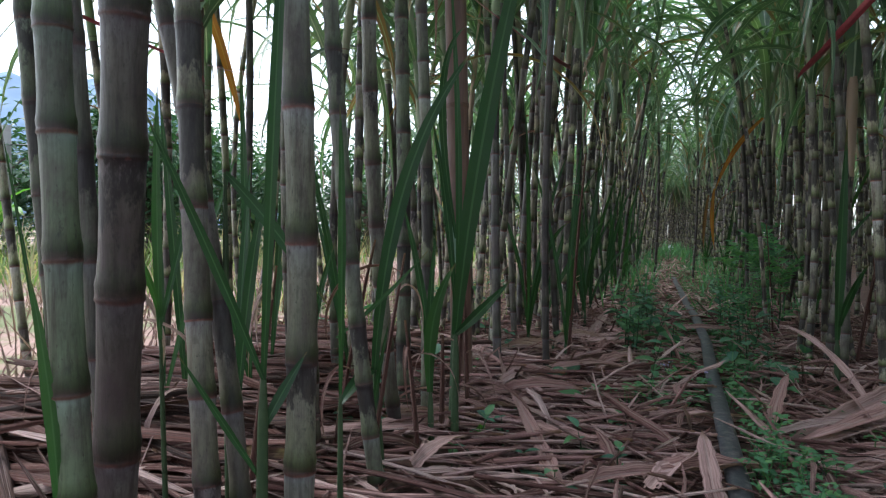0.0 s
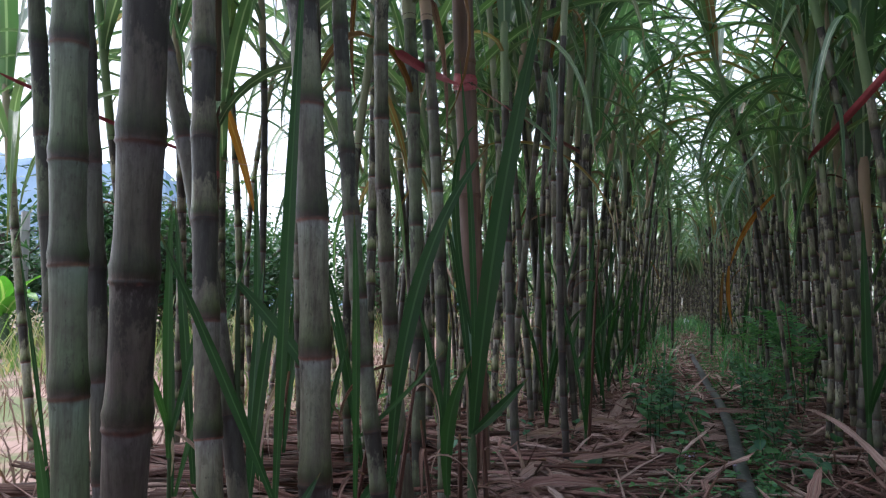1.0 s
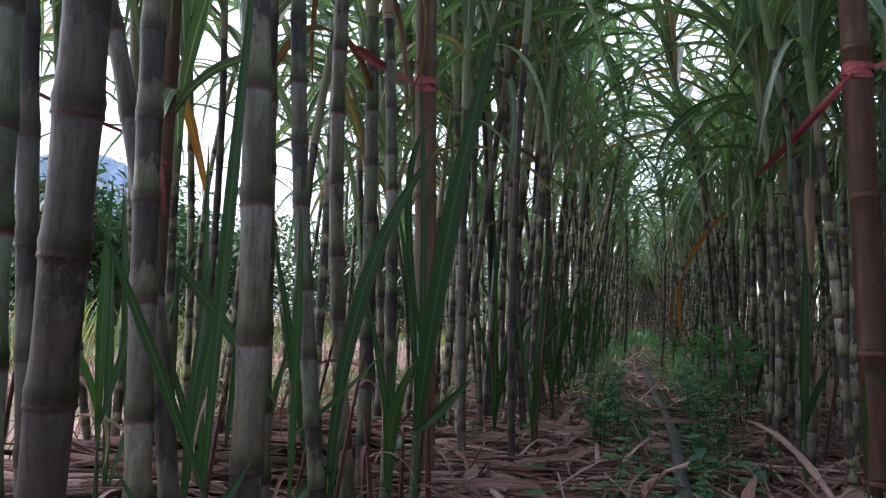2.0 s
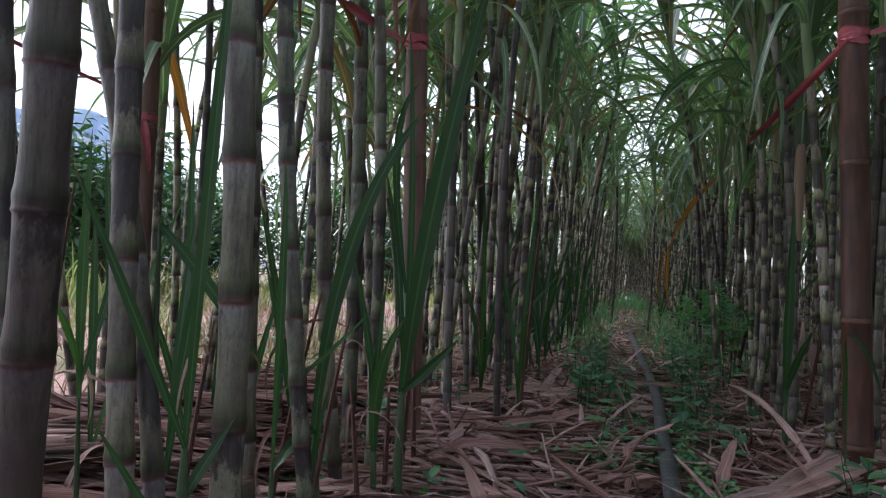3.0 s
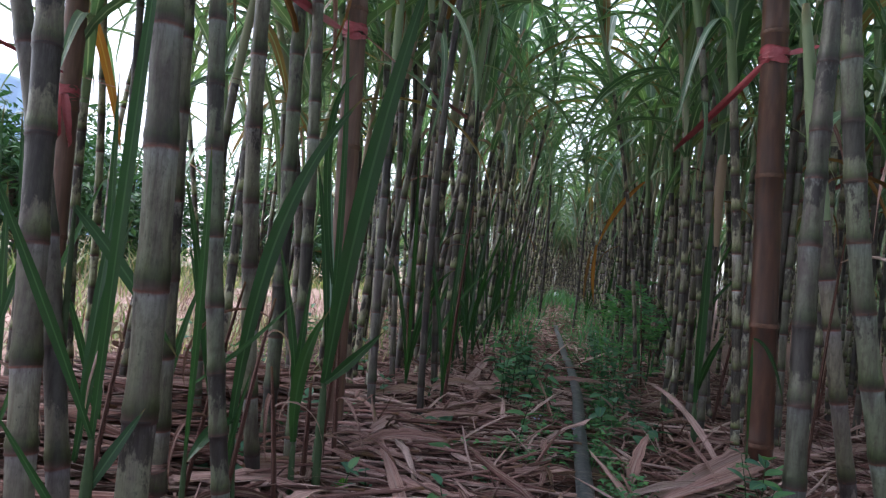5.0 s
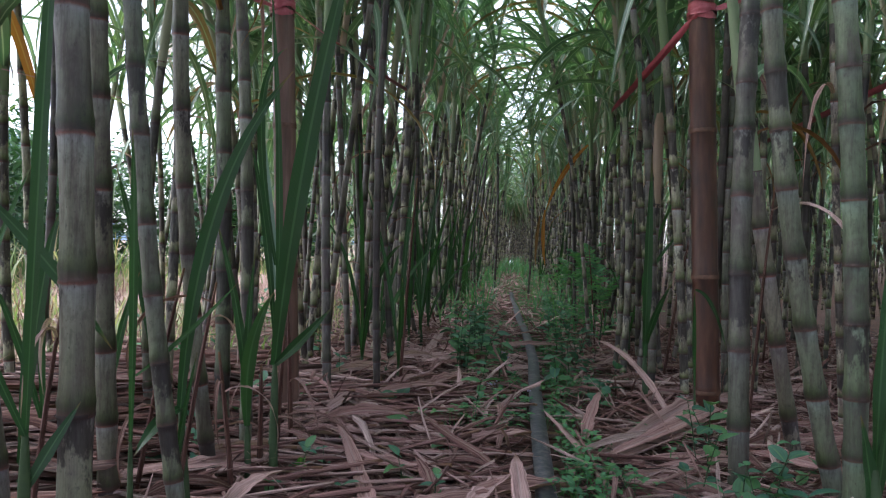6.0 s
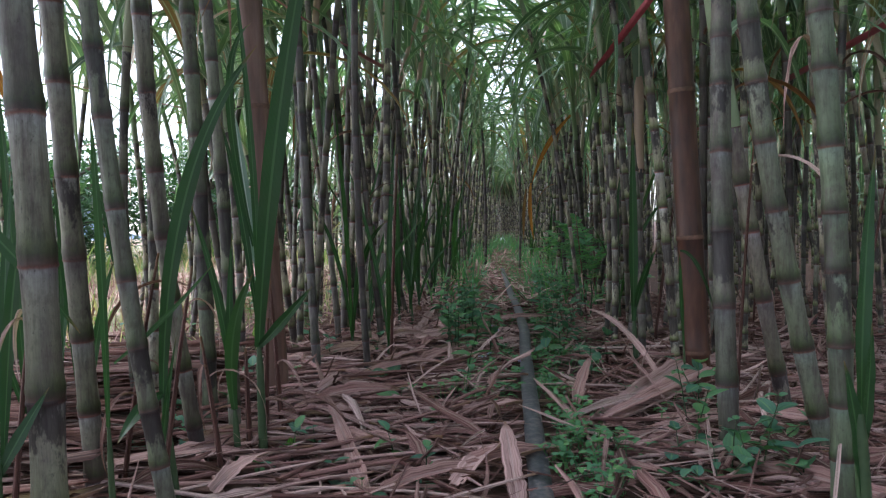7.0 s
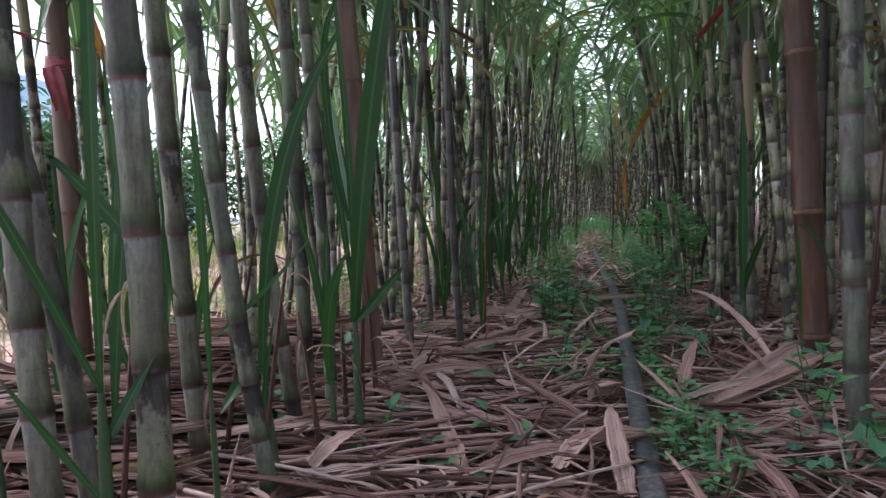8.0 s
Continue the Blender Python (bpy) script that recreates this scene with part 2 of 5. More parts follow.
def plain(name, stops, scale, detail=5, rough=0.7, relief=0.3, dist=0.003, stretch=(1, 1, 1), metal=0.0):
    m, n, l, b = material(name)
    f = noise_of(n, l, scale, detail, stretch)
    big = noise_of(n, l, scale * 0.13, 3, stretch)
    c = ramp(n, stops)
    l.new(maths(n, l, "ADD", maths(n, l, "MULTIPLY", f, 0.6), maths(n, l, "MULTIPLY", big, 0.4)), c.inputs[0])
    l.new(c.outputs[0], b.inputs["Base Color"])
    b.inputs["Roughness"].default_value, b.inputs["Metallic"].default_value = rough, metal
    bump(n, l, b, f, relief, dist)
    return m


M_BAMBOO = plain("bamboo_red_brown", [(0.38, (0.024, 0.008, 0.005)), (0.47, (0.051, 0.017, 0.009)), (0.54, (0.070, 0.024, 0.012)), (0.62, (0.105, 0.044, 0.025))], 34, 6, 0.45, 0.25, 0.001, (1, 1, 0.16))
# paler brown bamboo, the field-edge post's daylight put into its colour
M_BAMBOO_PALE_LIT = plain("bamboo_pale_lit_brown", [(0.36, (0.066, 0.034, 0.025)), (0.5, (0.125, 0.066, 0.047)), (0.64, (0.20, 0.12, 0.092))], 45, 6, 0.5, 0.2, 0.002, (1, 1, 0.12))
M_BAMBOO_JOINT = plain("bamboo_joint", [(0.35, (0.06, 0.03, 0.02)), (0.65, (0.16, 0.08, 0.05))], 80, 4, 0.6)
M_TAPE = plain("red_plastic_tape", [(0.3, (0.29, 0.042, 0.058)), (0.7, (0.47, 0.11, 0.135))], 120, 4, 0.35, 0.4, 0.001)
M_HOSE = plain("grey_hose", [(0.42, (0.016, 0.018, 0.022)), (0.51, (0.040, 0.045, 0.052)), (0.58, (0.12, 0.105, 0.10))], 60, 6, 0.42, 0.4, 0.003)
M_WEED = blade_material("weed_leaf", [(0, (0.048, 0.140, 0.100)), (0.5, (0.070, 0.185, 0.115)), (1, (0.11, 0.26, 0.10))], (0.14, 0.26, 0.10, 0.5), False, 0.3, 0.5, 5.0)
M_WEED_FAR = blade_material("weed_cover_leaf", [(0, (0.065, 0.18, 0.10)), (0.5, (0.09, 0.25, 0.115)), (1, (0.15, 0.33, 0.11))], (0.16, 0.30, 0.12, 0.3), True, 0.35, 0.5, 5.0)
M_TREE = blade_material("tree_leaf", [(0, (0.032, 0.085, 0.045)), (0.6, (0.055, 0.135, 0.062)), (1, (0.11, 0.23, 0.09))], (0.14, 0.24, 0.12, 0.3), True, 0.22, 0.42, 4.0)
M_BANANA = blade_material("banana_leaf", [(0, (0.12, 0.33, 0.05)), (1, (0.17, 0.40, 0.07))], (0.4, 0.5, 0.2, 0.8), False, 0.4, 0.4, 30.0)
M_BARK = plain("bark", [(0.3, (0.05, 0.04, 0.03)), (0.7, (0.14, 0.11, 0.09))], 18, 5, 0.85, 0.6, 0.01)
M_STEM = plain("weed_stem", [(0.3, (0.022, 0.052, 0.018)), (0.7, (0.05, 0.085, 0.032))], 60, 3, 0.6)
M_CONCRETE = plain("concrete", [(0.3, (0.30, 0.29, 0.28)), (0.7, (0.45, 0.44, 0.42))], 14, 5, 0.85)
# blue of aerial haze put into the hill's base colour
M_HILL_HAZE = plain("wooded_hill_haze", [(0.3, (0.17, 0.26, 0.38)), (0.7, (0.24, 0.34, 0.46))], 0.02, 6, 0.95, 0.5, 8.0)
M_BAG = plain("pale_plastic", [(0.3, (0.45, 0.55, 0.58)), (0.7, (0.68, 0.74, 0.76))], 40, 4, 0.35)
M_WIRE = plain("dark_wire", [(0.3, (0.03, 0.03, 0.03)), (0.7, (0.06, 0.06, 0.06))], 40, 2, 0.5)


def ground_material():
    """Red-brown soil with rotted scraps, darkened as shade between the litter; paler dry earth and turf out on the open
    field.
    """
    m, n, l, b = material("earth")
    fine, mid, wide = noise_of(n, l, 70, 6), noise_of(n, l, 6, 5), noise_of(n, l, 0.7, 4)
    soil = ramp(n, [(0.3, (0.035, 0.018, 0.013)), (0.5, (0.085, 0.044, 0.030)), (0.7, (0.17, 0.095, 0.07))])
    l.new(maths(n, l, "ADD", maths(n, l, "MULTIPLY", fine, 0.55), maths(n, l, "MULTIPLY", mid, 0.45)), soil.inputs[0])
    open_ = ramp(n, [(0.3, (0.13, 0.19, 0.06)), (0.46, (0.20, 0.22, 0.10)), (0.52, (0.43, 0.28, 0.235)), (0.7, (0.54, 0.39, 0.33))])
    l.new(maths(n, l, "ADD", maths(n, l, "MULTIPLY", wide, 0.7), maths(n, l, "MULTIPLY", mid, 0.3)), open_.inputs[0])
    tc = n.new("ShaderNodeTexCoord")
    dot = n.new("ShaderNodeVectorMath")
    dot.operation = "DOT_PRODUCT"
    dot.inputs[1].default_value = (0.961, -0.276, 0)
    l.new(tc.outputs["Object"], dot.inputs[0])
    side = step(n, l, maths(n, l, "ADD", dot.outputs["Value"], mid), -1.1, -1.6)
    l.new(mix(n, l, side, soil.outputs[0], open_.outputs[0]), b.inputs["Base Color"])
    b.inputs["Roughness"].default_value = 0.9
    bump(n, l, b, fine, 0.6, 0.01)
    return m


M_EARTH = ground_material()

# ---------------------------------------------------------------- shapes


def hose_x(y):
    """Where the hose lies across the path at y."""
    return 0.559 + 0.297 * (y - 1.088) - 0.042 * max(0.0, y - 3.0)


def rows_to_world(u, v, z=0.0):
    """u metres along the cane rows, v metres to their right."""
    return (0.276 * u + 0.961 * v, 0.961 * u - 0.276 * v, z)


def lie(x, y):
    """Height of the ground: low ridges under the cane rows, a shallow furrow between."""
    v = 0.961 * x - 0.276 * y
    h = 0.02 * math.sin(3.1 * x + 1.3) * math.cos(2.3 * y) if abs(x) < 60 and abs(y) < 60 else 0.0
    if -1.2 < v < 12:
        h += 0.05 * max(0.0, math.cos((v + 0.6) / 1.45 * 2 * math.pi)) ** 2
    return 0.6 * h - 0.075 * min(1.0, max(0.0, (v - 0.25) / 0.6))


def grid_faces(rows, cols, closed=False):
    i = np.arange(rows - 1)[:, None] * cols
    j = np.arange(cols if closed else cols - 1)[None, :]
    k = (j + 1) % cols
    return np.stack([i + j, i + k, i + cols + k, i + cols + j], -1).reshape(-1, 4)


def strap(length, width, rise, droop, power=1.5, twist=0.0, fold=0.25, seg=12, across=5, sway=0.0, start=0.45, wave=0.0):
    """A strap leaf that starts at the origin, leaves along x at the angle rise and bends over by droop."""
    s = np.linspace(0, 1, seg + 1)
    a = rise - droop * s**power
    x = np.concatenate([[0], np.cumsum(np.cos(a[:-1]))]) * length / seg
    z = np.concatenate([[0], np.cumsum(np.sin(a[:-1]))]) * length / seg
    y = sway * s**2 * length
    mid = np.stack([x, y, z], -1)
    up = np.stack([-np.sin(a), 0 * a, np.cos(a)], -1)
    ph = twist * s
    lat = np.cos(ph)[:, None] * np.array([0, 1, 0]) + np.sin(ph)[:, None] * up
    nor = np.cos(ph)[:, None] * up - np.sin(ph)[:, None] * np.array([0, 1, 0])
    w = 0.5 * width * np.minimum(1, start + s * 3.0) * np.maximum(0.03, 1 - s**2.6)
    t = np.linspace(-1, 1, across)
    lift = fold * np.abs(t)[None, :] + wave * np.sin(s[:, None] * 23 + 2 * np.sign(t)[None, :]) * np.abs(t)[None, :]
    v = mid[:, None] + lat[:, None] * (w[:, None] * t)[..., None] + nor[:, None] * (w[:, None] * lift)[..., None]
    uv = np.stack(np.broadcast_arrays((t[None, :] + 1) / 2, s[:, None]), -1)
    return v.reshape(-1, 3), grid_faces(seg + 1, across), uv.reshape(-1, 2)


def tube(points, radii, sides=8, flat=1.0, vs=None):
    """A round or flattened tube along points."""
    p = np.asarray(points, float)
    d = np.gradient(p, axis=0)
    d /= np.linalg.norm(d, axis=1)[:, None] + 1e-12
    ref = np.array([1.0, 0, 0]) if abs(d[:, 2]).mean() > 0.6 else np.array([0, 0, 1.0])
    e1 = ref - (d @ ref)[:, None] * d
    e1 /= np.linalg.norm(e1, axis=1)[:, None]
    e2 = np.cross(d, e1)
    a = np.linspace(0, 2 * math.pi, sides, endpoint=False)
    r = np.asarray(radii, float)[:, None, None]
    v = p[:, None] + r * (flat * np.cos(a)[None, :, None] * e1[:, None] + np.sin(a)[None, :, None] * e2[:, None])
    vv = np.linspace(0, 1, len(p)) if vs is None else np.asarray(vs)
    uv = np.stack(np.broadcast_arrays(a[None, :] / (2 * math.pi), vv[:, None]), -1)
    return v.reshape(-1, 3), grid_faces(len(p), sides, True), uv.reshape(-1, 2)


PROFILE = [(0.0, 1.05), (0.02, 1.04), (0.085, 1.085), (0.15, 1.01), (0.30, 0.95), (0.60, 0.94), (0.87, 0.975), (0.955, 0.995), (0.978, 1.085)]
PROFILE_FAR = [(0.0, 1.05), (0.12, 1.05), (0.3, 0.95), (0.9, 0.98)]


def cane_rings(nodes, profile):
    """Heights, radius factors and texture rows of a cane with its joints at the given heights."""
    z, k, v = [], [], []
    for i, (a, b) in enumerate(zip(nodes[:-1], nodes[1:])):
        for f, r in profile:
            z.append(a + f * (b - a))
            k.append(r)
            v.append(i + f)
    return np.array(z), np.array(k), np.array(v)


class Soup:
    """Many small shapes gathered into one mesh."""

    def __init__(self):
        self.v, self.f, self.uv, self.n = [], [], [], 0

    def add(self, shape, m=None):
        v, f, uv = shape
        if m is not None:
            a = np.array(m)
            v = v @ a[:3, :3].T + a[:3, 3]
        self.v.append(v)
        self.f.append(f + self.n)
        self.uv.append(uv)
        self.n += len(v)
        return self

    def mesh(self, name, mat):
        v, f, uv = np.concatenate(self.v), np.concatenate(self.f), np.concatenate(self.uv)
        me = bpy.data.meshes.new(name)
        me.from_pydata(v.tolist(), [], f.tolist())
        layer = me.uv_layers.new(name="UVMap")
        layer.data.foreach_set("uv", uv[f.ravel()].astype(np.float32).ravel())
        me.polygons.foreach_set("use_smooth", np.ones(len(f), bool))
        me.materials.append(mat)
        return me


def mesh_of(name, shape, mat):
    return Soup().add(shape).mesh(name, mat)


def part(name, me, parent, m=None, label=""):
    ob = new(name, me)
    ob.parent = parent
    if m is not None:
        ob.matrix_basis = m
    return tagged(ob, label)


def thing(name, label, category, m=None, group="", me=None, kind=""):
    ob = new(name, me)
    if me is None:
        ob.empty_display_size = 0.05
    if m is not None:
        ob.matrix_basis = m
    return tagged(ob, label, category, group, kind)


def stuff(name, soup, mat, label, category):
    return thing(name, label, category, me=soup.mesh(name, mat), kind="stuff")


rnd = random.Random(7)


def U(a, b):
    return rnd.uniform(a, b)


# ---------------------------------------------------------------- ground


def spaced(lo, hi, fine, grow):
    out, d = [0.0], fine
    while out[-1] < hi:
        out.append(out[-1] + d)
        d = d if out[-1] < 4 else d * grow
    neg, d = [0.0], fine
    while neg[-1] > lo:
        neg.append(neg[-1] - d)
        d = d if neg[-1] > -4 else d * grow
    return neg[:0:-1] + out


gx, gy = spaced(-2500, 2500, 0.08, 1.12), spaced(-2500, 2500, 0.08, 1.12)
gv = [(x, y, lie(x, y)) for y in gy for x in gx]
gm = bpy.data.meshes.new("ground")
gm.from_pydata(gv, [], grid_faces(len(gy), len(gx)).tolist())
gm.materials.append(M_EARTH)
gm.polygons.foreach_set("use_smooth", np.ones(len(gm.polygons), bool))
thing("ground", "red-brown earth under the cane with dry turf beyond", "ground", me=gm, kind="structure")

# ---------------------------------------------------------------- leaves shared by the canes
LEAF = []
for i in range(18):
    LEAF.append(mesh_of("leaf", strap(U(1.1, 1.75), U(0.052, 0.078), radians(U(58, 84)), radians(U(105, 185)), U(1.0, 2.1), U(-0.8, 0.8), U(0.15, 0.45), 13, 5, U(-0.12, 0.12), 0.5, U(0, 0.12)), M_LEAF))
HANG = []
for i in range(8):
    HANG.append(mesh_of("dead_leaf", strap(U(0.5, 0.95), U(0.018, 0.035), radians(U(20, 55)), radians(U(110, 150)), U(0.5, 0.9), U(-2, 2), U(0.3, 0.9), 12, 5, U(-0.1, 0.1), 0.5, U(0.1, 0.3)), M_RUST if i % 2 else M_DRY))
DROOP = []
for i in range(10):
    DROOP.append(mesh_of("leaf", strap(U(0.8, 1.35), U(0.03, 0.048), radians(U(35, 70)), radians(U(125, 165)), U(0.55, 1.0), U(-1.2, 1.2), U(0.2, 0.5), 14, 5, U(-0.1, 0.1), 0.5, U(0.05, 0.2)), M_LEAF))
ROW_GROUP = "sugarcane stalks in the rows"
LABELS = ["grey-green jointed sugarcane stalk growing in a row", "sugarcane stalk with sooty black patches between its joints", "pale waxy sugarcane stalk with brown joint rings", "purple-grey weathered sugarcane stalk in the row"]


def cane(base, lean, bend, dia, nodes, top, mat=None, profile=PROFILE, sides=14, label="", seed=0, leaves=7, crown=True, hang=1, droop=1, reach=1.0):
    """One sugarcane: the jointed stalk, the green sheath round its top, and leaves arching from it. base is its place at z = 0.5."""
    r = random.Random(seed)
    z, k, v = cane_rings(nodes, profile)
    axis = lambda h: np.stack([lean[0] * (h - 0.5) + bend * (h - 0.5) ** 2, lean[1] * (h - 0.5), h], -1)
    gz = lie(base[0] + lean[0] * -0.5, base[1] + lean[1] * -0.5)
    ob = thing("sugarcane", label or LABELS[seed % 4], "sugarcane", pose(base[0], base[1], 0), ROW_GROUP)
    part("stalk", mesh_of("stalk", tube(axis(z), 0.5 * dia * k * (1 - 0.10 * np.clip(z - 0.8, 0, 2)), sides, 1, v), mat or M_CANE), ob)
    zt = nodes[-1]
    if crown:
        h = np.linspace(zt - 0.02, top, 9)
        rr = 0.5 * dia * np.interp(h, [zt - 0.02, zt + 0.05, zt + 0.5 * (top - zt), top], [0.99, 1.06, 0.92, 0.45])
        part("leaf_sheath", mesh_of("leaf_sheath", tube(axis(h), rr, 10), M_SHEATH), ob)
        turn = r.uniform(0, 360)
        for i in range(leaves):
            hz = zt + (top - zt) * (0.25 + 0.75 * (i + r.random()) / leaves)
            a = axis(np.array([hz]))[0]
            part("leaf", r.choice(LEAF), ob, pose(*a, 0, 0, turn + 180 * i + r.uniform(-35, 35)) @ Matrix.Scale(reach * r.uniform(0.75, 1.1), 4))
        for i in range(droop):
            a = axis(np.array([zt + r.uniform(0.0, 0.45)]))[0]
            part("leaf", r.choice(DROOP), ob, pose(*a, 0, 0, r.uniform(0, 360)) @ Matrix.Scale(r.uniform(0.8, 1.1), 4))
        for i in range(hang):
            hz = zt - r.uniform(-0.15, 0.35)
            a = axis(np.array([hz]))[0]
            part("dead_leaf", r.choice(HANG), ob, pose(*a, 0, 0, r.uniform(0, 360)) @ Matrix.Scale(r.uniform(0.6, 1.0), 4), "dry brown hanging leaf")
    return ob


def joints(lo, hi, first, r):
    """Joint heights from under the soil up to hi, with short joints near the ground."""
    z, step_ = [lo], 0.05
    while z[-1] < hi:
        z.append(z[-1] + step_ * r.uniform(0.85, 1.15))
        step_ = min(first, step_ * 1.35)
    return z


def hero(base, lean, bend, dia, nodes, mat=None, top=2.2, end=1.45, label="", seed=1, leaves=6):
    """A near cane whose joints stand at the given heights; the rest of its joints follow on."""
    r = random.Random(seed)
    z = sorted(nodes)
    gap = (z[-1] - z[0]) / max(1, len(z) - 1) if len(z) > 1 else 0.15
    g = gap
    while z[0] > -0.02:
        g = max(0.05, g * 0.9)
        z.insert(0, z[0] - g)
    while z[-1] < end:
        z.append(z[-1] + gap * r.uniform(0.85, 1.05))
    ob = cane(base, lean, bend, dia, z, max(top, z[-1] + 0.5), mat, PROFILE, 24, label, seed, leaves, True, 1, 5 if base[0] < 0 else 1)
    return ob


# ---------------------------------------------------------------- canes beside the camera, one by one
hero((-0.381, 0.363), (-0.053, -0.000), 0.034, 0.0345, [0.766, 0.666, 0.541, 0.409], M_CANE_GREEN, label="stout grey-green sugarcane stalk with bluish wax under its joints", seed=101)
hero((-0.387, 0.485), (0.056, -0.069), -0.015, 0.0515, [0.654, 0.493, 0.303], M_CANE_OLD, label="thick purple-grey weathered sugarcane stalk", seed=102)
hero((-0.515, 0.660), (-0.081, 0.000), 0.0, 0.030, [0.828, 0.678, 0.525, 0.389], M_CANE_OLD, seed=103)
hero((-0.631, 0.750), (-0.098, 0.000), 0.0, 0.027, [0.89, 0.761, 0.621], M_CANE_DARK, seed=104)
hero((-0.392, 0.727), (-0.086, 0.102), 0.021, 0.039, [0.884, 0.756, 0.605, 0.437, 0.325], label="grey-green sugarcane stalk with a dark patch at a joint", seed=105)
hero((-0.389, 0.793), (-0.200, 0.119), -0.096, 0.032, [0.904, 0.764, 0.616, 0.457, 0.29], seed=106)
hero((-0.227, 0.700), (-0.019, 0.028), -0.060, 0.0445, [0.919, 0.750, 0.555, 0.380, 0.225], label="straight pale grey-green sugarcane stalk with long joints", seed=107)
hero((-0.345, 1.239), (-0.016, -0.084), 0.0, 0.042, [0.894, 0.712, 0.548, 0.383], label="slender sugarcane stalk with a frayed reddish joint", seed=108)
hero((-0.233, 1.163), (-0.116, 0.038), 0.041, 0.0355, [0.949, 0.818, 0.642, 0.503], M_CANE_DARK, label="curved sugarcane stalk with black sooty upper joints", seed=109)
hero((-0.213, 1.464), (-0.070, -0.113), 0.058, 0.038, [0.915, 0.738, 0.584, 0.434, 0.265], label="curved pale sugarcane stalk leaning over the litter", seed=110)
hero((-0.180, 1.803), (-0.012, 0.029), -0.016, 0.043, [1.21, 1.043, 0.866, 0.697, 0.525, 0.38], M_CANE_DARK, seed=111)
hero((-0.101, 1.669), (-0.017, 0.013), -0.030, 0.034, [1.045, 0.947, 0.746, 0.649, 0.474], label="yellowish sugarcane stalk with uneven joints", seed=112)
hero((1.172, 1.382), (0.046, 0.076), 0.030, 0.054, [1.059, 0.934, 0.759, 0.550, 0.354, 0.154], M_CANE_DARK, label="thick sugarcane stalk with split dry rind and black patches", seed=152)
hero((1.451, 1.659), (-0.174, 0.011), 0.018, 0.048, [0.685, 0.541, 0.328, 0.098], end=0.8, top=1.5, label="crooked sugarcane stalk with bulging joints", seed=138, leaves=3)
hero((1.265, 1.269), (-0.162, 0.031), 0.069, 0.051, [1.057, 0.912, 0.768, 0.599, 0.423, 0.252, 0.086], M_CANE_DARK, label="leaning pale green sugarcane stalk with dark spots", seed=163)
hero((1.127, 0.923), (-0.018, 0.018), -0.054, 0.0455, [0.976, 0.866, 0.716, 0.587, 0.472, 0.325], M_CANE_GREEN, label="bulging green sugarcane stalk with a burst joint", seed=116)

cane((1.652, 2.845), (0.074, 0.014), -0.040, 0.046, [-0.03, 0.03, 0.10, 0.18, 0.27, 0.37, 0.48, 0.60, 0.72, 0.83], 1.95, M_CANE, label="sugarcane with a long pale green leaf sheath", seed=171, leaves=9, hang=0, droop=0)


def bamboo(base, lean, dia, nodes, label, top=2.6, mat=None):
    """A bamboo prop: long joints, each with its ridge."""
    ob = thing("bamboo_post", label, "bamboo post", pose(base[0], base[1], 0), "bamboo props along the rows")
    z = [-0.12] + [n + d for n in nodes for d in (-0.014, -0.004, 0.002, 0.008, 0.02)] + [top]
    k = [1.05] + [f for n in nodes for f in (0.99, 1.06, 1.0, 1.055, 0.99)] + [0.9]
    zz, kk = [], []
    for a, b, p, q in zip(z[:-1], z[1:], k[:-1], k[1:]):
        m = 5 if b - a > 0.1 else 1
        for i in range(m):
            zz.append(a + (b - a) * i / m)
            kk.append(p + (q - p) * i / m)
    zz, kk = np.array(zz), np.array(kk)
    pts = np.stack([lean[0] * (zz - 0.5), lean[1] * (zz - 0.5), zz], -1)
    pole = part("pole", mesh_of("pole", tube(pts, 0.5 * dia * kk, 22), mat or M_BAMBOO), ob)
    for n in nodes:
        h = np.array([n - 0.009, n - 0.004, n, n + 0.004, n + 0.009])
        c = np.stack([lean[0] * (h - 0.5), lean[1] * (h - 0.5), h], -1)
        part("joint_ring", mesh_of("joint_ring", tube(c, 0.5 * dia * np.array([1.02, 1.085, 1.05, 1.08, 1.02]), 22), M_BAMBOO_JOINT), pole, None, "dark ridged joint")
    return ob


bamboo((-0.014, 2.040), (-0.030, 0.0), 0.072, [0.064, 0.535, 0.985, 1.44, 1.87], "brown bamboo post propping the canes", mat=M_BAMBOO_PALE_LIT)
bamboo((-0.934, 2.100), (-0.007, 0.000), 0.069, [0.191, 0.611, 1.025, 1.441], "pinkish-brown bamboo post at the field edge", mat=M_BAMBOO_PALE_LIT)
bamboo((1.440, 2.005), (-0.016, 0.035), 0.090, [0.112, 0.517, 1.035, 1.545, 2.0], "thick red-brown bamboo post tied with red tape")


# ---------------------------------------------------------------- the cane rows
TAKEN = [(o.location.x, o.location.y) for o in scene.objects if o.name.startswith("sugarcane")]


def free(x, y, d=0.07):
    return all((x - a) ** 2 + (y - b) ** 2 > d * d for a, b in TAKEN)


def row_spots(v, u0, u1, per_m, r, spread=0.13):
    """Places of stools along a row, several stalks to a stool."""
    out, u = [], u0
    while u < u1:
        n = r.choice((1, 2, 3, 3, 4, 5)) if per_m > 6 else r.choice((1, 2, 2, 3))
        for _ in range(n):
            out.append((u + r.gauss(0, 0.08), v + r.gauss(0, spread)))
        u += n / per_m * r.uniform(0.8, 1.25)
    return out


far_stalk, far_sheath, far_leaf = Soup(), Soup(), Soup()


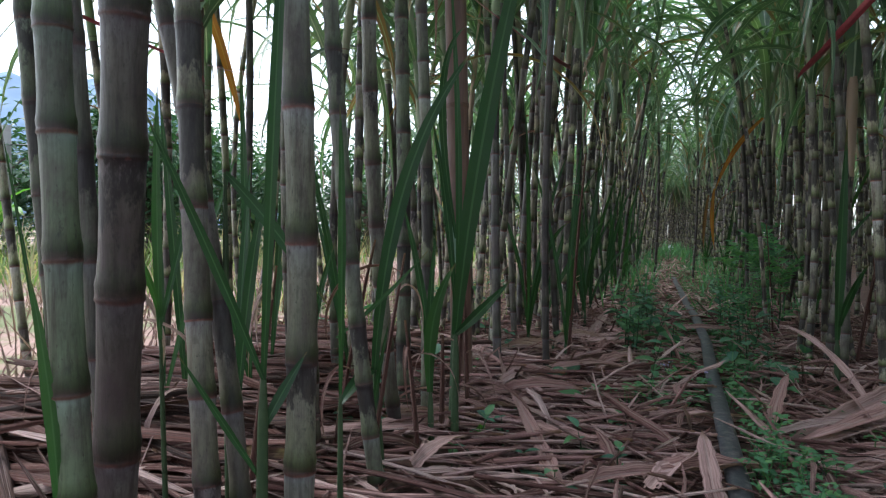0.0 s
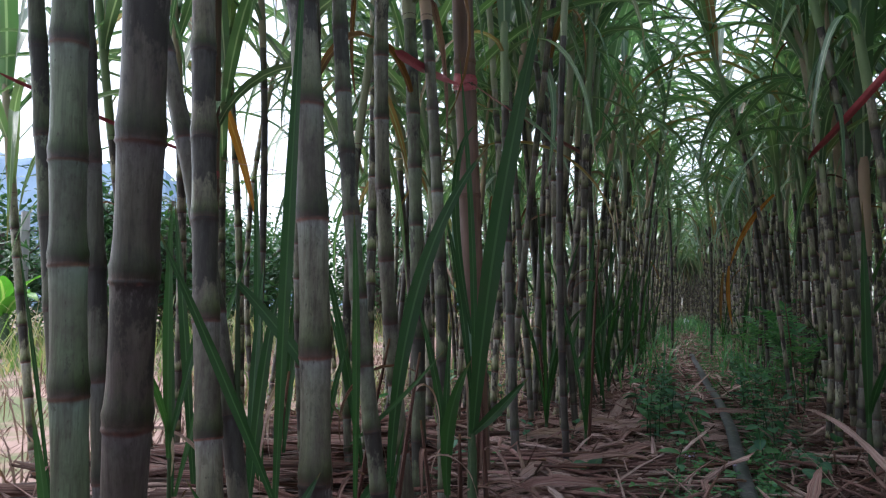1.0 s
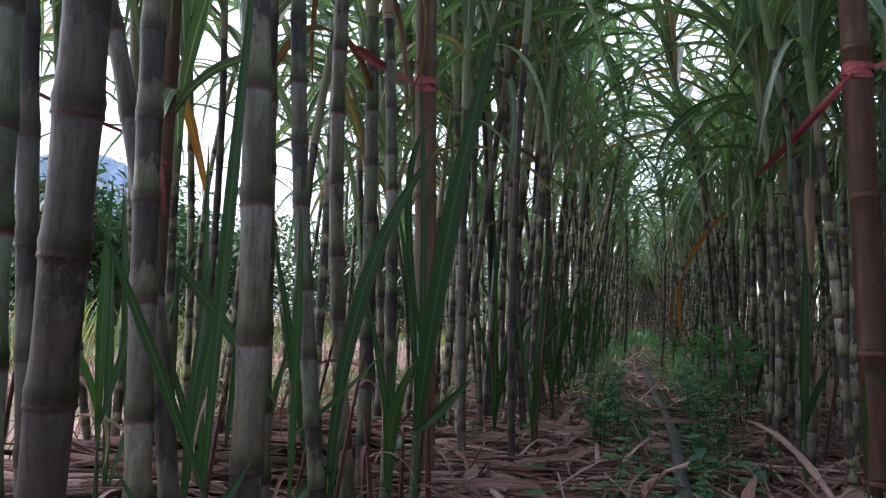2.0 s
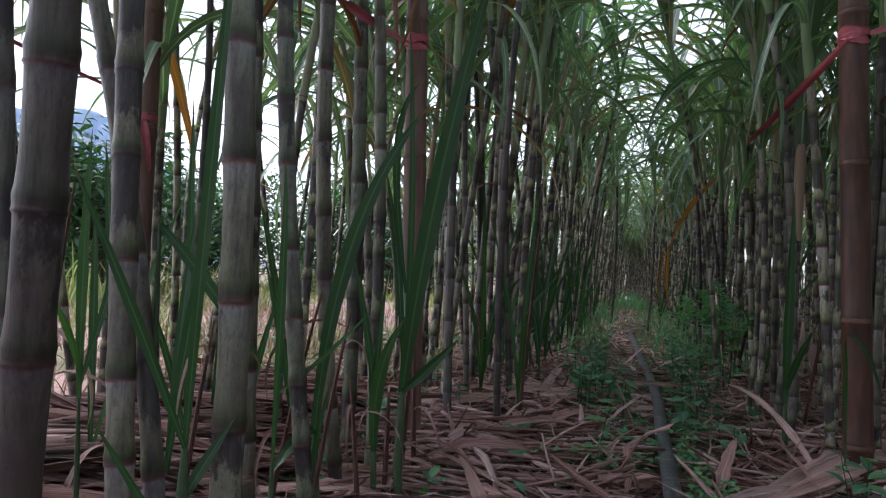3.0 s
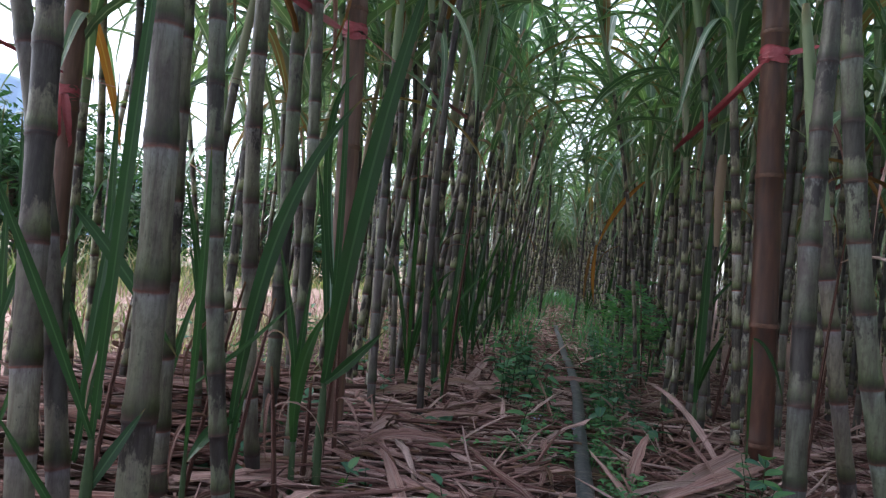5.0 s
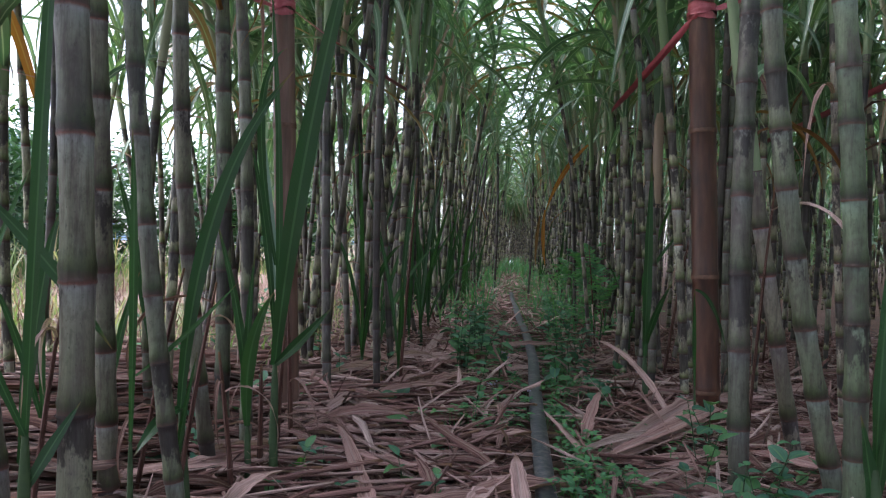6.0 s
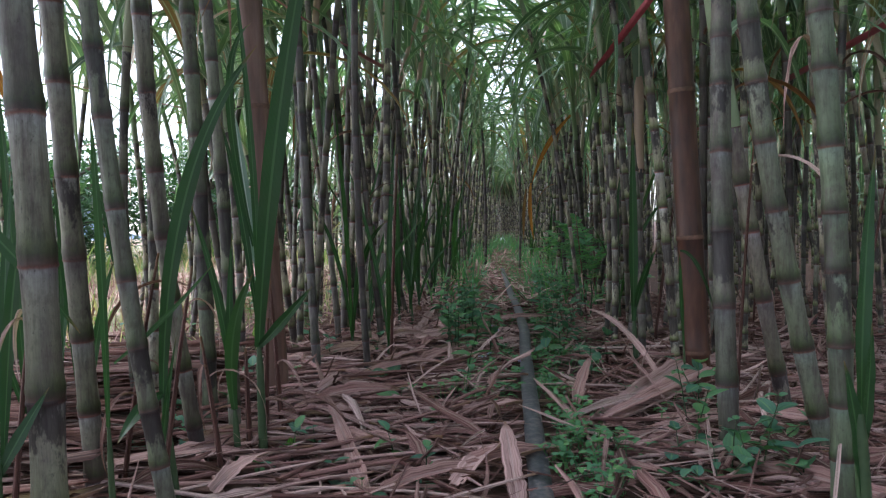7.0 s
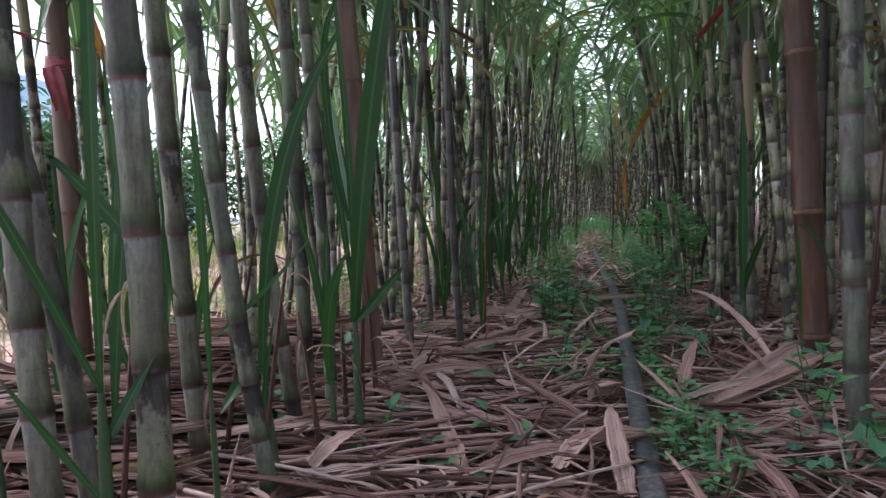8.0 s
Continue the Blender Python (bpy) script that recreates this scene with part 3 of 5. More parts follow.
def far_cane(x, y, r, seg=9, lite=False, low=0):
    dia, hi = r.uniform(0.028, 0.040), r.uniform(1.25, 1.85)
    top = hi + r.uniform(0.65, 0.95)
    nz = joints(-0.03, hi, r.uniform(0.12, 0.20), r)
    z, k, v = cane_rings(nz, PROFILE_FAR[::3] if lite else PROFILE_FAR[:1] + PROFILE_FAR[2:])
    lx, ly, bx = r.gauss(0, 0.07), r.gauss(0, 0.07), r.gauss(0, 0.04)
    axis = lambda h: np.stack([x + lx * h + bx * h * h, y + ly * h, h], -1)
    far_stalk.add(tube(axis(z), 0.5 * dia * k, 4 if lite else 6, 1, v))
    h = np.linspace(hi - 0.03, top, 5)
    far_sheath.add(tube(axis(h), 0.5 * dia * np.array([1.0, 1.05, 0.95, 0.8, 0.45]), 6))
    turn = r.uniform(0, 360)
    for i in range(4 if math.hypot(x, y) < 15 else 5):
        a = axis(np.array([hi + (top - hi) * (0.1 + 0.9 * (i + r.random()) / 7)]))[0]
        sh = strap(r.uniform(1.0, 1.6), r.uniform(0.052, 0.080), radians(r.uniform(60, 86)), radians(r.uniform(95, 175)), r.uniform(1.0, 2.1), r.uniform(-0.8, 0.8), 0.3, 6 if lite else seg, 3, r.uniform(-0.12, 0.12), 0.5)
        far_leaf.add(sh, pose(*a, 0, 0, turn + 180 * i + r.uniform(-40, 40)))
    # low leaves added to block sky light between the stalks
    for i in range(low):
        a = axis(np.array([r.uniform(0.3, 1.2)]))[0]
        far_leaf.add(strap(r.uniform(0.6, 1.1), r.uniform(0.04, 0.06), radians(r.uniform(40, 80)), radians(r.uniform(110, 160)), r.uniform(0.8, 1.6), r.uniform(-1, 1), 0.3, 6, 3), pose(*a, 0, 0, r.uniform(0, 360)))


def near_cane(x, y, r, seed, droop=1, low=False, tall=(1.3, 1.85)):
    dia = r.uniform(0.025, 0.037)
    hi = r.uniform(0.6, 1.0) if low else r.uniform(*tall)
    top = hi + r.uniform(0.65, 0.95)
    nz = joints(-0.03, hi, r.uniform(0.11, 0.18), r)
    far = math.hypot(x, y) > 4
    cane((x, y), (r.gauss(0, 0.075), r.gauss(0, 0.07)), r.gauss(0, 0.04), dia, nz, top, r.choice((M_CANE, M_CANE_ROW_LIT, M_CANE_ROW_LIT, M_CANE_ROW_LIT, M_CANE_OLD)), PROFILE_FAR if far else PROFILE, 8 if far else 12, "", seed, 6, True, 1 if r.random() < 0.35 else 0, droop, 1.0)


R = random.Random(21)
# left-hand row, the last one before the open field
for i, (u, v) in enumerate(row_spots(-0.60, 2.35, 32, 11.5, R)):
    x, y, _ = rows_to_world(u, v + (0.05 * min(1.0, (u - 5) / 4) + R.uniform(-0.1, 0.12) if u > 5 else 0.0))
    if free(x, y):
        near_cane(x, y, R, i, 1 if u < 6 or i % 2 else 0) if u < 11 else far_cane(x, y, R)
# right-hand row beside the path
for i, (u, v) in enumerate(row_spots(0.90, 2.7, 32, 11.0, R, 0.15)):
    x, y, _ = rows_to_world(u, v - (0.05 * min(1.0, (u - 5) / 4) + R.uniform(-0.1, 0.10) if u > 5 else 0.0))
    if free(x, y):
        near_cane(x, y, R, i, 3 if u < 4.2 else 1 - i % 2, tall=(1.1, 1.7)) if u < 10 else far_cane(x, y, R)
# a thin outer row at the field side
for i, (u, v) in enumerate(row_spots(-2.08, 5.5, 8, 3, R) + row_spots(-2.08, 8, 20, 6, R)):
    x, y, _ = rows_to_world(u, v)
    near_cane(x, y, R, i + 3, 2, True) if u < 8 else far_cane(x, y, R, low=3)
for i, (u, v) in enumerate(row_spots(1.66, 2.5, 6, 6, R, 0.16)):
    x, y, _ = rows_to_world(u, v)
    if free(x, y):
        near_cane(x, y, R, i, 3, tall=(0.95, 1.5))
# slim stalks at the back of the left-hand stools
for i, (u, v) in enumerate(row_spots(-0.98, 1.75, 4.2, 4, R, 0.07)):
    x, y, _ = rows_to_world(u, v)
    if free(x, y) and math.hypot(x + 0.934, y - 2.1) > 0.09:
        near_cane(x, y, R, i + 8, 5, tall=(1.0, 1.5))
# scattered canes between the row and the field
for i, (u, v) in enumerate(row_spots(-1.45, 2.1, 6.5, 4.0, R, 0.16) + row_spots(-2.05, 1.7, 5.5, 2.4, R, 0.18)):
    x, y, _ = rows_to_world(u, v)
    if free(x, y) and math.hypot(x + 0.934, y - 2.1) > 0.12:
        near_cane(x, y, R, i + 5, 4, tall=(0.95, 1.5))
# lone stalks standing out towards the field
for i, (x, y) in enumerate(((-0.821, 2.304), (-0.992, 2.614))):
    near_cane(x, y, random.Random(60 + i), i + 40, 3)
# rows behind it; unseen rows behind the camera added for shade, canes across row ends to block light
for v, u0, u1, d in ((2.3, -1.0, 12, 7), (3.75, -1.5, 12, 7), (5.2, -2, 12, 7), (-0.3, 25, 30, 9), (0.15, 25.5, 30, 9), (0.5, 25, 30, 9), (-2.08, -4, 1.1, 5), (-3.5, -4, 0.5, 5), (2.3, -4, -1, 5), (3.75, -4, -1.5, 5), (-0.6, -4.5, -0.3, 4), (0.95, -3.5, -0.6, 4), (2.3, 12, 26, 6), (3.75, 12, 24, 6), (5.2, 12, 22, 6), (6.65, -2, 22, 6), (8.1, -2, 24, 6), (9.6, -2, 26, 6), (11.1, 2, 26, 7), (12.4, -2, 27, 8)) + tuple((1.2 + 0.9 * k, 26.5, 29, 4) for k in range(13)):
    for u, w in row_spots(v, u0, u1, d, R, 0.5 if u1 - u0 == 2.5 else 0.13):
        x, y, _ = rows_to_world(u, w)
        if math.hypot(x - 0.1, y + 0.3) > 0.75 and free(x, y):
            if v == 2.3 and u < 7:
                near_cane(x, y, R, int(u * 31), 3, tall=(0.9, 1.4))
            else:
                far_cane(x, y, R, lite=v > 3, low=4 if v > 5 else 0)
stuff("distant_sugarcane_stalks", far_stalk, M_CANE_FAR_LIT, "dense grey-green sugarcane stalks of the far rows and added unseen rows", "sugarcane")
stuff("distant_cane_tops", far_sheath, M_SHEATH_FAR, "pale green sheathed tops of the far and added unseen canes", "sugarcane")
stuff("distant_cane_leaves", far_leaf, M_LEAF_FAR, "arching green leaves of the far and added unseen cane rows", "foliage")

# ---------------------------------------------------------------- dry leaf litter
R = random.Random(5)
litter = Soup()


TORN = np.random.RandomState(3)


def strip(length, width, curl, arch, bend, twist, seg=5, across=7, lift=0.0):
    """A dry leaf or sheath lying down: a ridged strip rolled in across its width by curl, arched, bent sideways and twisted, its ends torn."""
    t, c = np.linspace(0, 1, seg + 1), np.linspace(-1, 1, across)
    mid = np.stack([(t - 0.5) * length, bend * (t - 0.5) ** 2 * length, arch * (1 - (2 * t - 1) ** 2) * length + lift * t * length], -1)
    mid[:, 1:] += TORN.normal(0, 0.012, (seg + 1, 2)) * length * 0.5
    ph = twist * (t - 0.5)
    lat = np.stack([0 * t, np.cos(ph), np.sin(ph)], -1)
    nor = np.stack([0 * t, -np.sin(ph), np.cos(ph)], -1)
    w = 0.5 * width * np.minimum(1, 0.7 + 3 * t) * np.maximum(0.12, 1 - t ** TORN.uniform(2, 9)) * TORN.uniform(0.75, 1.12, seg + 1)
    k = max(curl, 0.05)
    ridge = 0.13 * (np.arange(across) % 2 * 2 - 1) / (1 + 0.6 * k)
    v = mid[:, None] + lat[:, None] * (w[:, None] * np.sin(k * c) / k)[..., None] + nor[:, None] * (w[:, None] * ((np.cos(k * c) - np.cos(k)) / k + ridge))[..., None]
    v[0, :, 0] += TORN.uniform(-0.6, 0.6, across) * width
    v[-1, :, 0] += TORN.uniform(-1.0, 1.0, across) * width * 0.8
    uv = np.stack(np.broadcast_arrays((c[None, :] + 1) / 2, t[:, None] * 0.8), -1)
    return v.reshape(-1, 3), grid_faces(seg + 1, across), uv.reshape(-1, 2)


def dry_blade(r, long=1.0):
    kind = r.random()
    if kind < 0.34:
        return strip(r.uniform(0.12, 0.42) * long, r.uniform(0.013, 0.025), r.uniform(1.6, 3.0), r.uniform(0, 0.04), r.uniform(-0.2, 0.2), r.uniform(-0.6, 0.6))
    if kind < 0.80:
        return strip(r.uniform(0.10, 0.45) * long, r.uniform(0.006, 0.016), r.uniform(0.3, 2.2), r.uniform(0, 0.08), r.uniform(-0.45, 0.45), r.uniform(-2.8, 2.8))
    return strip(r.uniform(0.15, 0.40) * long, r.uniform(0.022, 0.038), r.uniform(0.4, 1.8), r.uniform(0, 0.10), r.uniform(-0.4, 0.4), r.uniform(-2.0, 2.0))


def bare(x, y, u, v, r):
    """Where the litter lies thin: under the camera, beside the hose, between the stools."""
    return math.hypot(x - 0.1, y + 0.3) < 0.5 or (-0.75 < v < -0.25 and 0.6 < u < 1.75 and r.random() < 0.6) or (abs(x - hose_x(y) - 0.01) < 0.09 and u < 2.8) or (0.1 < v < 0.6 and 2.0 < u < 3.6 and r.random() < 0.2) or (v < -0.72 and u > 3.0 and r.random() < 0.4) or (u >= 2.8 and u < 8 and abs(x - hose_x(y) - 0.01) < 0.09)


# rotted under-layer, coloured dark as the shade between pieces above
rot_shade = Soup()
for i in range(4600):
    u, v = R.uniform(-0.2, 5.5), R.uniform(-1.0, 2.6)
    x, y, _ = rows_to_world(u, v)
    if not bare(x, y, u, v, R):
        rot_shade.add(dry_blade(R), pose(x, y, lie(x, y) + R.uniform(0.0, 0.022), R.gauss(0, 20), R.gauss(0, 5), R.uniform(0, 360)))
for i in range(7000):
    u, v = (R.uniform(-0.2, 5.5), R.uniform(-1.0, 2.6)) if i < 5200 else (R.uniform(4, 16), R.uniform(-0.9, 1.2))
    x, y, _ = rows_to_world(u, v)
    if bare(x, y, u, v, R):
        continue
    steep = R.gauss(0, 8) if R.random() < 0.62 else R.gauss(0, 28)
    litter.add(dry_blade(R), pose(x, y, lie(x, y) + R.uniform(0.012, 0.055), R.gauss(0, 25), steep, R.uniform(0, 360)))
for i in range(1500):
    u, v = R.uniform(2.6, 10), R.gauss(0.04, 0.18)
    x, y, _ = rows_to_world(u, v)
    if -0.04 < x - hose_x(y) < 0.06:
        continue
    litter.add(dry_blade(R, 0.9), pose(x, y, lie(x, y) + R.uniform(0.005, 0.06), R.gauss(0, 25), R.gauss(0, 9), R.uniform(0, 360)))
# long thin strands, mostly lying across the rows
for i in range(2400):
    u, v = R.uniform(0.75, 4.5), R.uniform(-0.7, 2.3)
    x, y, _ = rows_to_world(u, v)
    if bare(x, y, u, v, R) or (0.12 < v < 0.55 and u > 1.7):
        continue
    (rot_shade if R.random() < 0.35 else litter).add(strip(R.uniform(0.18, 0.60), R.uniform(0.004, 0.012), R.uniform(0.4, 2.4), R.uniform(0, 0.03), R.uniform(-0.15, 0.15), R.uniform(-1.2, 1.2), 5, 5), pose(x, y, lie(x, y) + R.uniform(0.018, 0.052), R.gauss(0, 20), R.gauss(0, 5), R.gauss(-8, 34) if R.random() < 0.7 else R.uniform(0, 360)))
# rolled sheaths like straws; pale litter stands in for light under the right-hand row
for i in range(330):
    u, v = (R.uniform(0.85, 2.4), R.uniform(-0.6, 0.08)) if i < 190 else (R.uniform(1.0, 4.0), R.uniform(0.5, 1.9))
    x, y, _ = rows_to_world(u, v)
    if bare(x, y, u, v, R) or abs(x - hose_x(y)) < 0.22:
        continue
    n, k, r0 = R.uniform(0.10, 0.32), R.uniform(-0.05, 0.05), R.uniform(0.0035, 0.0085)
    litter.add(tube([(-n, 0, 0), (-0.4 * n, k * 0.5, 0.004), (0.3 * n, k * 0.4, 0.005), (n, 0, 0)], [r0, r0 * 1.05, r0 * 0.95, r0 * 0.8], 7, 0.7), pose(x, y, lie(x, y) + R.uniform(0.035, 0.07), 0, R.gauss(0, 4), R.gauss(-6, 24) if R.random() < 0.75 else R.uniform(0, 360)))
for i in range(900):
    u, v = R.uniform(2.0, 5.5), R.uniform(0.6, 2.4)
    x, y, _ = rows_to_world(u, v)
    litter.add(dry_blade(R), pose(x, y, lie(x, y) + R.uniform(0.02, 0.06), R.gauss(0, 25), R.gauss(0, 8), R.uniform(0, 360)))
# litter between the rows behind the start and further to the side
for i in range(2600):
    u, v = (R.uniform(-4, -0.2), R.uniform(-1.0, 2.6)) if i < 1500 else (R.uniform(-2, 6), R.uniform(2.6, 4.6))
    x, y, _ = rows_to_world(u, v)
    litter.add(dry_blade(R, 1.2), pose(x, y, lie(x, y) + R.uniform(0.005, 0.05), R.gauss(0, 25), R.gauss(0, 12), R.uniform(0, 360)))
# the heaped trash outside the left row, combed along one way
for i in range(2300):
    u, v = R.uniform(-0.3, 3.3), R.gauss(-1.22, 0.22)
    x, y, _ = rows_to_world(u, v)
    if v < -1.05 and u < 1.0 and R.random() < 0.6:
        continue
    heap = 0.14 * math.exp(-((v + 1.25) / 0.33) ** 2) * min(1.0, max(0.15, 3.3 - u))
    high = R.random() ** 0.6
    dark = R.random() < 0.9
    (rot_shade if dark else litter).add(strip(R.uniform(0.25, 0.9), R.uniform(0.012, 0.055), R.uniform(0.3, 1.8), R.uniform(0, 0.05), R.uniform(-0.2, 0.2), R.uniform(-1.5, 1.5)), pose(x, y, lie(x, y) + high * heap + 0.01, R.gauss(0, 25), R.gauss(0, 5), R.choice((0, 180)) + R.gauss(-5, 19)))
stuff("dry_leaf_litter", litter, M_LITTER, "pinkish-brown dry cane leaves strewn over the ground", "litter")
stuff("rotting_leaf_litter", rot_shade, M_ROT_SHADE, "dark brown rotting cane leaves with gap shade in their colour", "litter")

# ---------------------------------------------------------------- open field, trees, hill
R = random.Random(11)
turf = Soup()
for i in range(10000):
    u, v = R.uniform(-1, 18), -1.9 - 9.9 * R.random() ** 1.3
    x, y, _ = rows_to_world(u, v)
    d = math.hypot(x, y)
    if noise.noise((x * 0.5, y * 0.5, 3.1)) < (0.12 if v > -4.5 else -0.1):
        continue
    turf.add(strap(R.uniform(0.10, 0.34), R.uniform(0.006, 0.012) * (1 + 0.15 * d), radians(R.uniform(55, 88)), radians(R.uniform(20, 110)), 1.5, 0, 0.2, 4, 3), pose(x, y, lie(x, y) - 0.01, 0, 0, R.uniform(0, 360)))
for i in range(900):
    u, v = R.uniform(2.4, 8), R.uniform(-2.1, -0.85)
    x, y, _ = rows_to_world(u, v)
    turf.add(strap(R.uniform(0.08, 0.28), R.uniform(0.005, 0.010), radians(R.uniform(40, 88)), radians(R.uniform(20, 110)), 1.5, 0, 0.2, 4, 3), pose(x, y, lie(x, y) - 0.01, 0, 0, R.uniform(0, 360)))
for i in range(1500):
    u, v = R.uniform(4, 16), R.uniform(-9.5, -5.2)
    x, y, _ = rows_to_world(u, v)
    if noise.noise((x * 0.45, y * 0.45, 8.2)) > -0.15:
        turf.add(strap(R.uniform(0.4, 0.95), R.uniform(0.012, 0.028), radians(R.uniform(60, 88)), radians(R.uniform(30, 120)), 1.6, 0, 0.2, 5, 3), pose(x, y, lie(x, y) - 0.01, 0, 0, R.uniform(0, 360)))
brush = Soup()
for i in range(900):
    u, v = R.uniform(2.2, 8), R.uniform(-2.1, -0.8)
    x, y, _ = rows_to_world(u, v)
    brush.add(strip(R.uniform(0.1, 0.35), R.uniform(0.006, 0.022), R.uniform(0.3, 2), R.uniform(0, 0.1), R.uniform(-0.5, 0.5), R.uniform(-2, 2), 5, 5), pose(x, y, lie(x, y) + R.uniform(0.005, 0.04), R.gauss(0, 25), R.gauss(0, 12), R.uniform(0, 360)))
for i in range(5200):
    u, v = R.uniform(-1, 9), -1.75 - 3.3 * R.random() ** 1.2
    x, y, _ = rows_to_world(u, v)
    brush.add(strap(R.uniform(0.08, 0.36), R.uniform(0.005, 0.011), radians(R.uniform(30, 88)), radians(R.uniform(-20, 90)), 1.3, R.uniform(-1, 1), 0.2, 4, 3), pose(x, y, lie(x, y) - 0.01, 0, 0, R.uniform(0, 360)))
stuff("dry_brush", brush, M_LITTER, "dry pinkish brush on the bare field", "dry grass")
stuff("field_grass", turf, M_GRASS, "bright green and straw coloured field grass", "grass")


def ovate(length, width, r, fold=0.25, seg=4):
    v, f, uv = strap(length, width, radians(r.uniform(-10, 30)), radians(r.uniform(10, 70)), 1.2, r.uniform(-0.5, 0.5), fold, seg, 3, 0, 0.25)
    return v, f, uv


def tree(x, y, height, wide, r, leaves=4200):
    t = thing("orchard_tree", "dark green leafy orchard tree at the field edge", "tree", pose(x, y, lie(x, y) - 0.05), "trees along the field")
    crown = Soup()
    trunk = [(0, 0, 0), (0.04, 0.02, height * 0.2), (-0.03, 0.05, height * 0.4), (0.05, 0, height * 0.75)]
    stem = part("trunk", mesh_of("trunk", tube(trunk, [0.16, 0.13, 0.10, 0.04], 9), M_BARK), t)
    ends = []
    for i in range(12):
        a, h0 = r.uniform(0, 6.28), height * r.uniform(0.12, 0.55)
        rr, h1 = wide * r.uniform(0.35, 0.8), height * r.uniform(0.3, 0.9)
        tip = (rr * math.cos(a), rr * math.sin(a), h1)
        part("limb", mesh_of("limb", tube([(0, 0, h0), (tip[0] * 0.5, tip[1] * 0.5, h0 + (h1 - h0) * 0.6), tip], [0.06, 0.04, 0.015], 6), M_BARK), stem)
        ends.append(tip)
    for i in range(26):
        a = r.uniform(0, 6.28)
        q = r.random() ** 0.5
        ends.append((wide * 0.85 * q * math.cos(a), wide * 0.85 * q * math.sin(a), height * (0.12 + 0.82 * r.random() * (1 - 0.5 * q * q))))
    for i in range(leaves):
        c = r.choice(ends)
        g = [r.gauss(0, 0.16 * wide) for _ in range(3)]
        p = (c[0] + g[0], c[1] + g[1], max(0.15, c[2] + g[2] * 0.9))
        crown.add(ovate(r.uniform(0.15, 0.25), r.uniform(0.065, 0.10), r, 0.3, 2), pose(*p, r.uniform(-40, 40), r.uniform(-30, 50), r.uniform(0, 360)))
    part("crown", crown.mesh("crown", M_TREE), t)


# the three at u 44 are added, unseen, to block light at the row end
for u, v, h, w in ((8.86, -7.69, 3.15, 1.5), (12.5, -8.5, 2.6, 2.0), (15.5, -7.0, 2.9, 2.0), (18, -6, 2.9, 1.9), (13, -12, 3.3, 2.3), (20, -8.5, 3.4, 2.3), (23, -6.5, 3.5, 2.2), (9, -11.5, 2.7, 2.2), (26, -4.5, 3.6, 2.2), (6.0, -11, 2.5, 2.0), (16, -11, 3.2, 2.3), (44, -3.5, 4.5, 2.8), (44, 0.5, 4.5, 2.8), (44, 4.5, 4.5, 2.8), (5.5, -14.5, 3.0, 2.4), (10.5, -15, 3.2, 2.6)):
    x, y, _ = rows_to_world(u, v)
    tree(x, y, h, w, R)

hill = bpy.data.meshes.new("hill")
hv, nx, ny = [], 90, 24
for j in range(ny):
    for i in range(nx):
        a = radians(-75 + 80 * i / (nx - 1))
        d = 900 + 900 * j / (ny - 1)
        ridge = 262 * max(0.0, 1 - ((math.degrees(a) + 33) / 19) ** 4) * (0.82 + 0.3 * noise.noise((i * 0.13, 0.4, 0))) + 40 * noise.noise((i * 0.4, j * 0.3, 7))
        hv.append((d * math.sin(a), d * math.cos(a), -5 + max(0, ridge) * math.sin(math.pi * 0.5 * min(1, j / 14))))
hill.from_pydata(hv, [], grid_faces(ny, nx).tolist())
hill.materials.append(M_HILL_HAZE)
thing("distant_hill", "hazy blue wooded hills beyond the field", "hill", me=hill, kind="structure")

# ---------------------------------------------------------------- green shoots, one by one


def blade(a, b, bow, width, face=(0, -1, 0.35), twist=0.0, seg=16, fold=0.22, start=0.4, power=3.0, ridge=0.0):
    """A leaf from a to b that bows out by bow, its upper face towards face."""
    a, b, bow = Vector(a), Vector(b), Vector(bow)
    ctrl = (a + b) / 2 + bow
    s = np.linspace(0, 1, seg + 1)[:, None]
    p = (1 - s) ** 2 * np.array(a) + 2 * s * (1 - s) * np.array(ctrl) + s**2 * np.array(b)
    d = np.gradient(p, axis=0)
    d /= np.linalg.norm(d, axis=1)[:, None]
    n = np.array(face, float) - (d @ np.array(face, float))[:, None] * d
    n /= np.linalg.norm(n, axis=1)[:, None]
    lat = np.cross(d, n)
    ph = twist * s
    lat, n = np.cos(ph) * lat + np.sin(ph) * n, np.cos(ph) * n - np.sin(ph) * lat
    w = 0.5 * width * np.minimum(1, start + 1.5 * s) * np.maximum(0.03, 1 - s**power)
    t = np.linspace(-1, 1, 7)
    lift = fold * np.abs(t)[None, :] + 0.10 * np.sin(s * 19 + 2 * np.sign(t)[None, :]) * np.abs(t)[None, :] ** 2
    lift = lift + ridge * (np.arange(7) % 2 * 2 - 1)[None, :]
    if ridge:
        w = w * (1 + 0.10 * np.sin(s * 23 + 40 * width) + 0.08 * np.sin(s * 51))
    v = p[:, None] + lat[:, None] * (w * t[None, :])[..., None] + n[:, None] * (w * lift)[..., None]
    uv = np.stack(np.broadcast_arrays((t[None, :] + 1) / 2, s), -1)
    return v.reshape(-1, 3), grid_faces(seg + 1, 7), uv.reshape(-1, 2)


